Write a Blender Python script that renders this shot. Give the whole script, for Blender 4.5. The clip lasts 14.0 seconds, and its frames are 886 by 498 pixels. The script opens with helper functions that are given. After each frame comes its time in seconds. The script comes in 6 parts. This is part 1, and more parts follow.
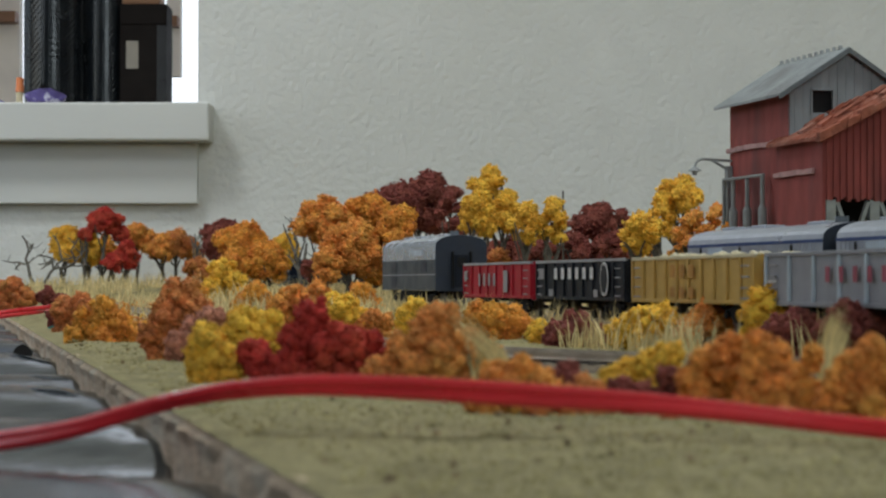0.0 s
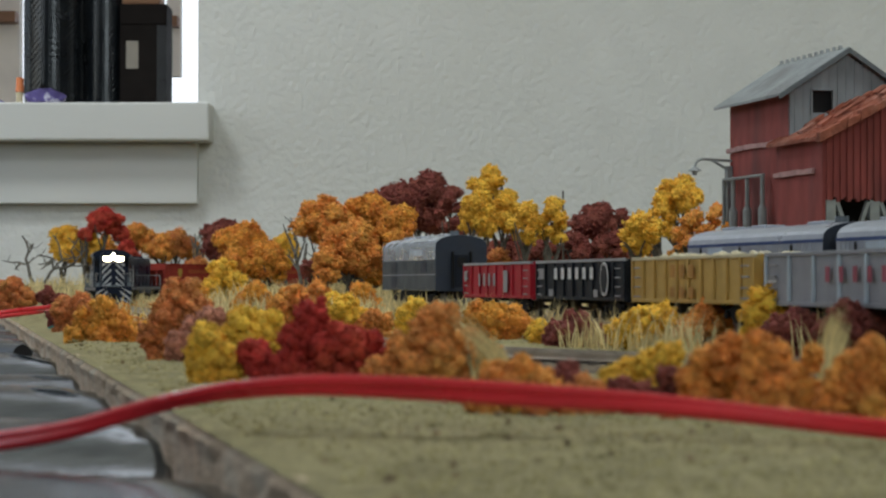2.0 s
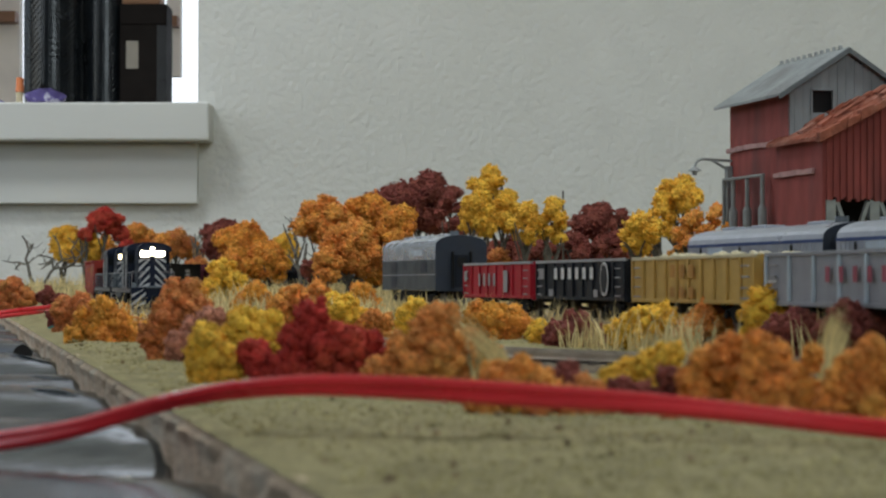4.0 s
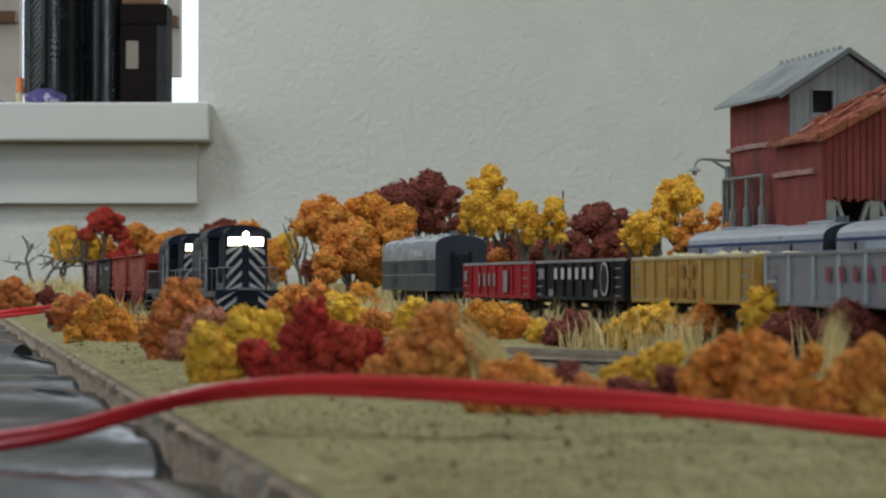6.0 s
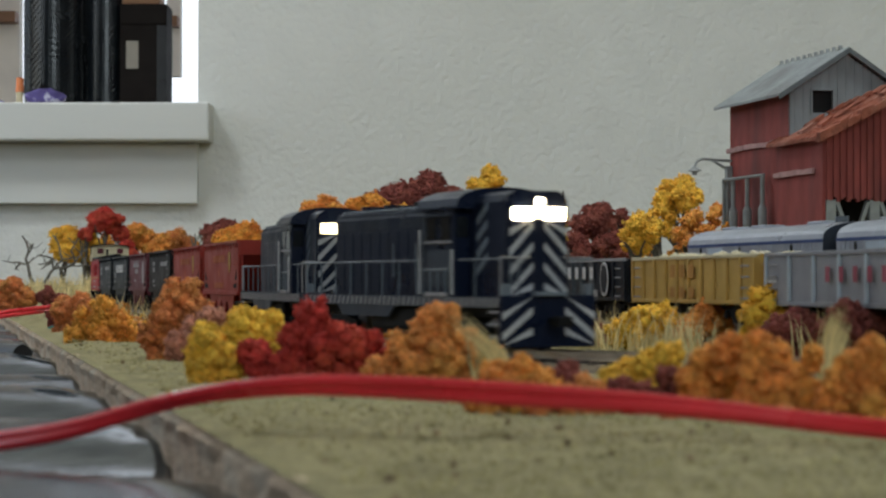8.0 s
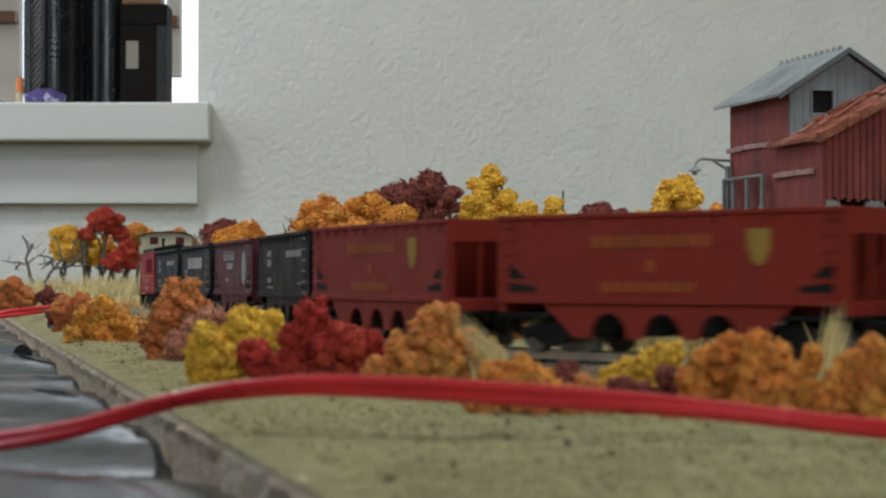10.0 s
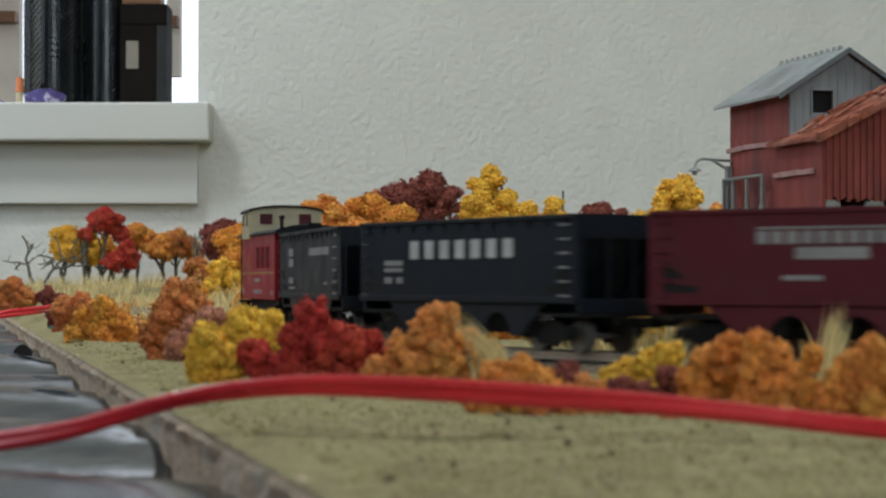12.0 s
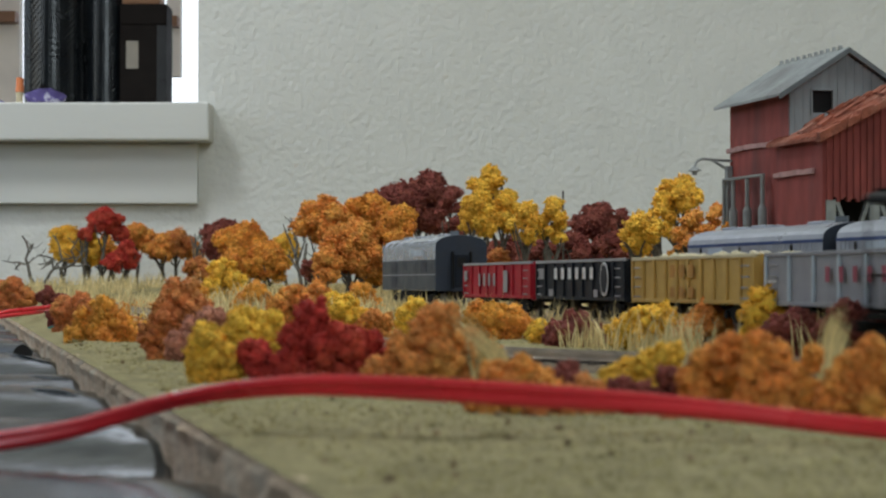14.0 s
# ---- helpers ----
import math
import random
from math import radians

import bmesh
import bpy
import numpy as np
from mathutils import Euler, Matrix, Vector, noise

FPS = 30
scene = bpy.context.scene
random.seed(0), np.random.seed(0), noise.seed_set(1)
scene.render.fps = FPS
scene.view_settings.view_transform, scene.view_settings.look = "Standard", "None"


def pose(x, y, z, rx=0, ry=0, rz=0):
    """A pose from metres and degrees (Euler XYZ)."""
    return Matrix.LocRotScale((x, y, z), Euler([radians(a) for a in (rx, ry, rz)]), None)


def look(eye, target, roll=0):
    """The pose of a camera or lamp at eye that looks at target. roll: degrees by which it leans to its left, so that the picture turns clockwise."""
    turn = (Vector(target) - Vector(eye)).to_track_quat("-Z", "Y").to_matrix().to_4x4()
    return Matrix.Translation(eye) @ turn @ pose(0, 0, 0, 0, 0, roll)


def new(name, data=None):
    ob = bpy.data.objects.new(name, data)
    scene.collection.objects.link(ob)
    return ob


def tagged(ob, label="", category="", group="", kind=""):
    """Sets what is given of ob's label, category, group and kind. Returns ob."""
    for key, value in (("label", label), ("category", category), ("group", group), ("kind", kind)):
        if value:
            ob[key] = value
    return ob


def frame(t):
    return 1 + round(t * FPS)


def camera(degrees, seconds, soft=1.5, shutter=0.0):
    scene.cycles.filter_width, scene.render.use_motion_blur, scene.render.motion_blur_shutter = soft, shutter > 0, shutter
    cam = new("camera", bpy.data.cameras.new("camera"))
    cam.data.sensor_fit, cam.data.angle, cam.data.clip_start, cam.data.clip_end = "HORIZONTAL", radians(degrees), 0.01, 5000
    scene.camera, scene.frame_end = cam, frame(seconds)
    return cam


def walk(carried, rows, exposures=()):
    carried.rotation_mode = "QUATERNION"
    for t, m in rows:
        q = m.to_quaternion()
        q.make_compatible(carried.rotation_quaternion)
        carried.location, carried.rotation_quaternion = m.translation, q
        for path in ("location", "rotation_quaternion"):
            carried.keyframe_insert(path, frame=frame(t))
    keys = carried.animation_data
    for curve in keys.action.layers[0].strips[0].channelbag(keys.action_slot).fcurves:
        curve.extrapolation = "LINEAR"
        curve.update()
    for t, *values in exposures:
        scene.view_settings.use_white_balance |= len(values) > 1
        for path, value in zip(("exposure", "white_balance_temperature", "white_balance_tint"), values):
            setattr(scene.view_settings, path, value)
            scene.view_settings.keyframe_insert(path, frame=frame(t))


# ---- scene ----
import collections

# ---------------------------------------------------------------- camera
EYE_Z = 0.0221
cam = camera(25.2, 14.0, soft=2.3, shutter=0.4)
cam.data.dof.use_dof = True
cam.data.dof.focus_distance = 1.35
cam.data.dof.aperture_fstop = 46
walk(cam, [(0.0, look((0, 0, EYE_Z), (0, 1, EYE_Z + 0.01668))), (14.0, look((0, 0, EYE_Z), (0, 1, EYE_Z + 0.01668)))],
     exposures=[(0.0, 0.0), (8.2, 0.0), (10.3, 0.13), (13.4, 0.15), (14.0, 0.10)])

# ---------------------------------------------------------------- light
world = bpy.data.worlds.new("sky")
scene.world = world
world.use_nodes = True
sky = world.node_tree.nodes.new("ShaderNodeTexSky")
sky.sky_type, sky.sun_disc, sky.sun_elevation, sky.sun_rotation = "NISHITA", False, radians(38), radians(250)
world.node_tree.nodes["Background"].inputs["Strength"].default_value = 0.12
world.node_tree.links.new(sky.outputs[0], world.node_tree.nodes["Background"].inputs["Color"])


def area_light(name, eye, target, width, height, power, colour):
    data = bpy.data.lights.new(name, "AREA")
    data.shape, data.size, data.size_y, data.energy, data.color = "RECTANGLE", width, height, power, colour
    ob = new(name, data)
    ob.matrix_world = look(eye, target)
    return ob


# daylight in the opening of the side wall, an added fill in the wall behind the camera, the room's ceiling light, and a
# second ceiling lamp added as fill
area_light("daylight_side", (-1.97, 1.35, 0.95), (0.0, 0.9, 0.0), 1.8, 0.9, 6.5, (0.85, 0.94, 1.0))
# unseen fill added to brighten the wall and camera-facing sides
area_light("back_fill", (0.4, -1.96, 1.0), (0.6, 1.9, 0.25), 1.8, 0.9, 18.0, (0.845, 0.955, 1.0))
area_light("ceiling_lamp_a", (-0.95, 2.00, 1.445), (-0.95, 2.0001, 0.0), 0.34, 0.34, 10.8, (0.90, 0.98, 1.0))
# added overhead fill for the foreground and the right of the wall
area_light("ceiling_fill_b", (0.70, 0.95, 1.445), (0.70, 0.9501, 0.0), 0.7, 0.7, 17.0, (0.88, 0.975, 1.0))

# ---------------------------------------------------------------- materials


def material(name, colour, rough=0.6, metal=0.0, scale=60.0, vary=0.25, bump=0.0, bump_scale=None, second=None, second_scale=6.0,
             second_at=(0.5, 0.65), island=0.0, rnd=0.0, coat=0.0, gloss=0.5, emit=None, power=0.0, stretch=(1, 1, 1)):
    """A surface with grain, larger stains and fine relief, in object space and real size."""
    m = bpy.data.materials.new(name)
    m.use_nodes = True
    t = m.node_tree
    b = t.nodes["Principled BSDF"]
    b.inputs["Roughness"].default_value, b.inputs["Metallic"].default_value = rough, metal
    b.inputs["Coat Weight"].default_value = coat
    b.inputs["Specular IOR Level"].default_value = gloss
    co = t.nodes.new("ShaderNodeTexCoord")
    mp = t.nodes.new("ShaderNodeMapping")
    mp.inputs["Scale"].default_value = stretch
    t.links.new(co.outputs["Object"], mp.inputs[0])

    def noise_tex(s, detail=4.0):
        n = t.nodes.new("ShaderNodeTexNoise")
        n.inputs["Scale"].default_value, n.inputs["Detail"].default_value = s, detail
        t.links.new(mp.outputs[0], n.inputs["Vector"])
        return n.outputs["Fac"]

    def ramp(fac, lo, hi, a, c):
        r = t.nodes.new("ShaderNodeMapRange")
        r.inputs[1].default_value, r.inputs[2].default_value, r.inputs[3].default_value, r.inputs[4].default_value = lo, hi, a, c
        t.links.new(fac, r.inputs[0])
        return r.outputs[0]

    def mix(fac, a, c, kind="MIX"):
        x = t.nodes.new("ShaderNodeMix")
        x.data_type, x.blend_type = "RGBA", kind
        for socket, value in ((x.inputs[0], fac), (x.inputs[6], a), (x.inputs[7], c)):
            if isinstance(value, bpy.types.NodeSocket):
                t.links.new(value, socket)
            elif isinstance(value, float):
                socket.default_value = value
            else:
                socket.default_value = (*value, 1.0)
        return x.outputs[2]

    def grey(fac):
        c = t.nodes.new("ShaderNodeCombineColor")
        for i in range(3):
            t.links.new(fac, c.inputs[i])
        return c.outputs[0]

    col = mix(1.0, tuple(colour), grey(ramp(noise_tex(scale), 0.25, 0.75, 1 - vary, 1 + vary)), "MULTIPLY")
    if second:
        col = mix(ramp(noise_tex(second_scale, 5.0), second_at[0], second_at[1], 0.0, 1.0), col, tuple(second))
    if island:
        g = t.nodes.new("ShaderNodeNewGeometry")
        col = mix(1.0, col, grey(ramp(g.outputs["Random Per Island"], 0, 1, 1 - island, 1 + island)), "MULTIPLY")
    if rnd:
        o = t.nodes.new("ShaderNodeObjectInfo")
        col = mix(1.0, col, grey(ramp(o.outputs["Random"], 0, 1, 1 - rnd, 1 + rnd)), "MULTIPLY")
    t.links.new(col, b.inputs["Base Color"])
    t.links.new(ramp(noise_tex(scale * 0.4), 0.3, 0.7, max(0.05, rough - 0.1), min(1, rough + 0.1)), b.inputs["Roughness"])
    if bump:
        bp = t.nodes.new("ShaderNodeBump")
        bp.inputs["Strength"].default_value, bp.inputs["Distance"].default_value = 1.0, bump
        t.links.new(noise_tex(bump_scale or scale * 2, 6.0), bp.inputs["Height"])
        t.links.new(bp.outputs[0], b.inputs["Normal"])
    if emit:
        b.inputs["Emission Color"].default_value = (*emit, 1)
        b.inputs["Emission Strength"].default_value = power
    return m


M = {}
M["plaster"] = material("plaster", (0.74, 0.735, 0.70), 0.85, scale=14, vary=0.05, bump=0.0030, bump_scale=105, second=(0.70, 0.692, 0.65), second_scale=2.2)
M["trim_paint"] = material("trim_paint", (0.66, 0.655, 0.62), 0.5, scale=9, vary=0.05, bump=0.0006, bump_scale=60, second=(0.60, 0.58, 0.52), second_scale=7, second_at=(0.6, 0.8), stretch=(0.3, 1, 1))
M["ceiling"] = material("ceiling_paint", (0.75, 0.74, 0.71), 0.9, scale=8, vary=0.04)
# dark brown for the unseen walls, to cut bounce and reflections on the train
M["dim_wall"] = material("unseen_dim_wall", (0.10, 0.068, 0.045), 0.55, scale=16, vary=0.35, second=(0.07, 0.045, 0.03), second_scale=5, stretch=(1, 1, 0.15))
M["floor_boards"] = material("floor_boards", (0.16, 0.11, 0.07), 0.5, scale=20, vary=0.3, stretch=(0.2, 1, 1))
M["turf"] = material("turf", (0.30, 0.252, 0.115), 0.95, scale=420, vary=0.5, bump=0.0018, bump_scale=480, second=(0.21, 0.175, 0.075), second_scale=70, second_at=(0.5, 0.66))
M["turf_fuzz"] = material("turf_fuzz", (0.35, 0.295, 0.13), 0.95, scale=200, vary=0.2, second=(0.28, 0.24, 0.10), second_scale=50, island=0.35)
M["crumb"] = material("crumb", (0.16, 0.10, 0.05), 0.95, scale=200, vary=0.3, island=0.5)
M["chipboard"] = material("chipboard", (0.62, 0.46, 0.31), 0.85, scale=240, vary=0.30, bump=0.0009, bump_scale=320, second=(0.70, 0.60, 0.46), second_scale=60, second_at=(0.5, 0.66), stretch=(1, 0.6, 1.6))
M["plastic_sheet"] = material("plastic_sheet", (0.012, 0.017, 0.022), 0.15, scale=40, vary=0.3, bump=0.0006, bump_scale=40, gloss=0.18)
M["black_plastic"] = material("black_plastic", (0.012, 0.012, 0.013), 0.35, scale=80, vary=0.3)
M["red_wire"] = material("red_wire", (0.68, 0.034, 0.042), 0.30, scale=50, vary=0.12, bump=0.0002, bump_scale=120)
M["rail"] = material("rail_metal", (0.46, 0.39, 0.31), 0.42, 0.6, scale=120, vary=0.3)
M["tie"] = material("tie_plastic", (0.045, 0.035, 0.028), 0.7, scale=200, vary=0.3, island=0.3)
M["ballast"] = material("ballast", (0.17, 0.125, 0.08), 0.95, scale=500, vary=0.6, bump=0.001, bump_scale=500)


def foliage(name, colour, second):
    return material(name, colour, 0.95, scale=260, vary=0.25, bump=0.0006, bump_scale=900, second=second, second_scale=75, second_at=(0.42, 0.66), island=0.27)


LEAF = {
    "orange": foliage("orange_foam", (0.720, 0.250, 0.050), (0.800, 0.390, 0.075)),
    "amber": foliage("amber_foam", (0.760, 0.345, 0.048), (0.690, 0.225, 0.038)),
    "yellow": foliage("yellow_foam", (0.860, 0.520, 0.058), (0.800, 0.410, 0.045)),
    "red": foliage("red_foam", (0.47, 0.036, 0.026), (0.56, 0.085, 0.042)),
    "maroon": foliage("maroon_foam", (0.225, 0.052, 0.040), (0.290, 0.082, 0.052)),
    "peach": foliage("peach_foam", (0.69, 0.255, 0.062), (0.75, 0.365, 0.090)),
    "rust": foliage("rust_foam", (0.60, 0.190, 0.058), (0.70, 0.310, 0.080)),
    "rose": foliage("rose_foam", (0.52, 0.215, 0.135), (0.44, 0.15, 0.092)),
}
M["bark"] = material("bark", (0.10, 0.085, 0.065), 0.9, scale=300, vary=0.4, bump=0.0006, second=(0.16, 0.14, 0.11), second_scale=60)
M["grey_bark"] = material("grey_bark", (0.16, 0.145, 0.12), 0.9, scale=300, vary=0.35, bump=0.0006)
M["straw"] = material("straw", (0.72, 0.58, 0.29), 0.85, scale=100, vary=0.2, island=0.35)


def paint(name, colour, rough=0.5, dirt=(0.06, 0.05, 0.04), gloss=0.16):
    return material(name, colour, rough, scale=140, vary=0.10, bump=0.00012, bump_scale=500, second=tuple(0.8 * c + 0.2 * d for c, d in zip(colour, dirt)), second_scale=55, second_at=(0.5, 0.72), gloss=gloss)


M["navy"] = paint("navy_paint", (0.0085, 0.0130, 0.030), 0.34, gloss=0.15)
M["blue_black"] = paint("blue_black_paint", (0.011, 0.014, 0.021))
M["black"] = paint("black_paint", (0.008, 0.008, 0.009), 0.55)
M["under"] = paint("underframe_black", (0.010, 0.010, 0.010), 0.7)
M["oxide"] = paint("oxide_red_paint", (0.30, 0.035, 0.024))
M["maroon_paint"] = paint("maroon_paint", (0.115, 0.024, 0.034))
M["caboose_red"] = paint("caboose_red_paint", (0.36, 0.018, 0.028))
M["gon_red"] = paint("bright_red_paint", (0.42, 0.02, 0.035))
M["gon_yellow"] = paint("ochre_paint", (0.52, 0.33, 0.095))
M["gon_grey"] = paint("grey_paint", (0.30, 0.30, 0.33))
M["pale_rib"] = paint("pale_rib_paint", (0.46, 0.53, 0.60))
M["silver"] = material("silver_paint", (0.38, 0.40, 0.45), 0.36, 0.45, scale=150, vary=0.1)
M["dull_silver"] = material("dull_silver_paint", (0.42, 0.46, 0.52), 0.26, 0.6, scale=150, vary=0.12)
M["slate"] = paint("slate_paint", (0.13, 0.145, 0.16))
M["side_grey"] = paint("side_grey_paint", (0.075, 0.088, 0.098))
M["slate_dark"] = paint("dark_slate_paint", (0.035, 0.042, 0.058))
M["blue_stripe"] = paint("blue_stripe_paint", (0.05, 0.08, 0.20))
M["cream"] = paint("cream_paint", (0.62, 0.54, 0.36), 0.5)
M["white"] = paint("white_lettering", (0.62, 0.62, 0.62), 0.5)
M["chevron"] = paint("worn_chevron_white", (0.47, 0.48, 0.50), 0.45, (0.02, 0.02, 0.03))
M["loco_slate"] = paint("dark_walkway_grey", (0.055, 0.064, 0.080), 0.5, gloss=0.12)
M["loco_grey"] = paint("blue_grey_paint", (0.16, 0.19, 0.22), 0.4, gloss=0.3)
M["dim_white"] = paint("worn_lettering", (0.33, 0.32, 0.33), 0.6)
M["faded_brown"] = paint("faded_brown_lettering", (0.44, 0.225, 0.065), 0.6)
M["gold"] = paint("gold_lettering", (0.44, 0.27, 0.06), 0.5)
M["red_letter"] = paint("red_lettering", (0.34, 0.085, 0.12), 0.5)
M["dull_gold"] = paint("dull_gold_lettering", (0.40, 0.105, 0.035), 0.5)
M["dark_glass"] = material("dark_glass", (0.012, 0.014, 0.016), 0.12, scale=20, vary=0.1)
M["steel"] = material("wheel_steel", (0.20, 0.19, 0.18), 0.4, 0.7, scale=200, vary=0.2)
M["lamp_glow"] = material("lamp_glow", (0.9, 0.85, 0.7), 0.4, emit=(1.0, 0.83, 0.52), power=22)
M["lamp_dim"] = material("lamp_dim", (0.9, 0.85, 0.7), 0.4, emit=(1.0, 0.80, 0.45), power=7)
M["barn_red"] = material("barn_red_boards", (0.265, 0.053, 0.043), 0.8, scale=90, vary=0.3, bump=0.0004, bump_scale=160, second=(0.16, 0.042, 0.038), second_scale=26, stretch=(1, 1, 0.35))
M["rust_roof"] = material("rust_roof", (0.29, 0.080, 0.042), 0.75, scale=160, vary=0.4, bump=0.0010, second=(0.38, 0.17, 0.12), second_scale=35, second_at=(0.52, 0.7))
M["grey_siding"] = material("grey_siding", (0.25, 0.275, 0.28), 0.7, scale=110, vary=0.22, bump=0.0003, stretch=(1, 1, 0.3))
M["grey_roof"] = material("grey_roof", (0.33, 0.34, 0.335), 0.6, scale=90, vary=0.2, bump=0.0003, second=(0.25, 0.25, 0.24), second_scale=25)
M["pink_wood"] = material("weathered_pink_trim", (0.46, 0.27, 0.25), 0.8, scale=120, vary=0.3)
M["barge_grey"] = material("barge_grey", (0.12, 0.135, 0.14), 0.7, scale=120, vary=0.25)
M["pipe_grey"] = material("pipe_grey", (0.27, 0.28, 0.27), 0.6, scale=120, vary=0.2)
# near-black that paints the shade inside openings and recesses
M["void"] = material("inside_shade", (0.008, 0.007, 0.007), 0.9, scale=50, vary=0.2)
M["tread"] = material("tread_rubber", (0.007, 0.009, 0.011), 0.20, scale=60, vary=0.3, gloss=0.5)
M["paper"] = material("paper", (0.26, 0.23, 0.19), 0.8, scale=40, vary=0.1)
M["dark_box"] = material("dark_card", (0.011, 0.0085, 0.0075), 0.75, scale=40, vary=0.2, gloss=0.08)
M["purple"] = material("purple_cloth", (0.10, 0.075, 0.24), 0.85, scale=60, vary=0.3, second=(0.5, 0.48, 0.6), second_scale=70, second_at=(0.58, 0.62))
M["orange_plastic"] = material("orange_plastic", (0.75, 0.22, 0.07), 0.4, scale=30, vary=0.1)
M["timber"] = material("brown_timber", (0.20, 0.095, 0.045), 0.7, scale=30, vary=0.3, stretch=(0.2, 1, 1))
M["bright_paint"] = material("white_gloss_paint", (0.82, 0.84, 0.86), 0.3, scale=20, vary=0.05)
M["beige_wall"] = material("beige_siding", (0.74, 0.65, 0.54), 0.8, scale=14, vary=0.1)
M["daylight"] = material("daylight_backdrop", (0.8, 0.85, 0.9), 0.9, emit=(0.90, 0.95, 1.0), power=1.15)
M["teal"] = paint("teal_plastic", (0.02, 0.16, 0.14))

# ---------------------------------------------------------------- mesh helpers


def part(name, bm, mat, parent=None, label="", smooth=False):
    me = bpy.data.meshes.new(name)
    bmesh.ops.recalc_face_normals(bm, faces=bm.faces)
    bm.to_mesh(me)
    bm.free()
    if smooth:
        me.shade_smooth()
    me.materials.append(mat)
    ob = new(name, me)
    if parent:
        ob.parent = parent
    if label:
        tagged(ob, label)
    return ob


def soup(name, verts, faces, mat, parent=None, label="", smooth=True):
    """One mesh from computed arrays."""
    me = bpy.data.meshes.new(name)
    me.from_pydata(verts.tolist() if hasattr(verts, "tolist") else verts, [], faces.tolist() if hasattr(faces, "tolist") else faces)
    if smooth:
        me.shade_smooth()
    me.materials.append(mat)
    ob = new(name, me)
    if parent:
        ob.parent = parent
    if label:
        tagged(ob, label)
    return ob


def box(bm, x0, x1, y0, y1, z0, z1, bevel=0.0, m=None):
    c = bmesh.ops.create_cube(bm, size=1.0)
    vs = c["verts"]
    for v in vs:
        v.co = Vector((x0 + (v.co.x + 0.5) * (x1 - x0), y0 + (v.co.y + 0.5) * (y1 - y0), z0 + (v.co.z + 0.5) * (z1 - z0)))
    if bevel:
        es = list({e for v in vs for e in v.link_edges})
        r = bmesh.ops.bevel(bm, geom=es, offset=bevel, segments=2, affect="EDGES", profile=0.5)
        vs = list({v for f in r["faces"] for v in f.verts} | {v for v in vs if v.is_valid})
    if m is not None:
        bmesh.ops.transform(bm, matrix=m, verts=vs)
    return bm


def boxes(rows, bevel=0.0):
    bm = bmesh.new()
    for r in rows:
        box(bm, *r, bevel=bevel)
    return bm


def cyl(bm, a, b, r, r2=None, seg=12):
    a, b = Vector(a), Vector(b)
    d = b - a
    m = Matrix.Translation((a + b) / 2) @ d.to_track_quat("Z", "Y").to_matrix().to_4x4()
    bmesh.ops.create_cone(bm, cap_ends=True, segments=seg, radius1=r, radius2=r if r2 is None else r2, depth=d.length, matrix=m)
    return bm


def rods(pairs, r, seg=6):
    bm = bmesh.new()
    for a, b in pairs:
        cyl(bm, a, b, r, seg=seg)
    return bm


def prism(outline, x0, x1):
    """An outline of (y, z) points pulled along x."""
    bm = bmesh.new()
    a = [bm.verts.new((x0, y, z)) for y, z in outline]
    b = [bm.verts.new((x1, y, z)) for y, z in outline]
    n = len(outline)
    bm.faces.new(a)
    bm.faces.new(list(reversed(b)))
    for i in range(n):
        bm.faces.new((a[i], b[i], b[(i + 1) % n], a[(i + 1) % n]))
    return bm


def thing(name, m, label, category, group=""):
    ob = new(name)
    ob.matrix_basis = m
    ob.empty_display_size = 0.01
    return tagged(ob, label, category, group)


def ico(level):
    bm = bmesh.new()
    bmesh.ops.create_icosphere(bm, subdivisions=level, radius=1.0)
    v = np.array([x.co[:] for x in bm.verts])
    f = np.array([[w.index for w in x.verts] for x in bm.faces])
    bm.free()
    return v, f


ICO = {2: ico(2)}


def clumps(centres, radii, rng, level=2, rough=0.22):
    """Many small uneven lumps as one set of arrays."""
    v, f = ICO[level]
    n = len(centres)
    shape = 1 + rng.normal(0, rough, (n, len(v), 1))
    squash = 1 + rng.normal(0, 0.15, (n, 1, 3))
    verts = centres[:, None, :] + v[None] * shape * squash * radii[:, None, None]
    faces = f[None] + (np.arange(n) * len(v))[:, None, None]
    return verts.reshape(-1, 3), faces.reshape(-1, 3)

# ---------------------------------------------------------------- the lines of track
HEAD = 0.2489                     # heading of the straight, from -Y towards +X
BEND = (-0.0319, 0.7845)          # where the front bend begins
R_FRONT, R_BACK, STRAIGHT = 0.3811, 0.4550, 1.2600
END_TURN = 1.4835


def main_line(s):
    """Place and heading on the running line, s metres past the start of the front bend."""
    x0, y0 = BEND
    if s >= 0:
        a = min(HEAD + s / R_FRONT, END_TURN)
        x, y = x0 + R_FRONT * (math.cos(HEAD) - math.cos(a)), y0 - R_FRONT * (math.sin(a) - math.sin(HEAD))
        over = max(0.0, s - (END_TURN - HEAD) * R_FRONT)
        return x + over * math.sin(a), y - over * math.cos(a), a
    if s >= -STRAIGHT:
        return x0 + s * math.sin(HEAD), y0 - s * math.cos(HEAD), HEAD
    xb, yb = x0 - STRAIGHT * math.sin(HEAD), y0 + STRAIGHT * math.cos(HEAD)
    a = max(HEAD + (s + STRAIGHT) / R_BACK, -math.pi / 2)
    x, y = xb + R_BACK * (math.cos(HEAD) - math.cos(a)), yb - R_BACK * (math.sin(a) - math.sin(HEAD))
    over = min(0.0, s + STRAIGHT + (math.pi / 2 + HEAD) * R_BACK)
    return x + over * math.sin(a), y - over * math.cos(a), a


YARD = 0.2461                     # heading of the yard tracks
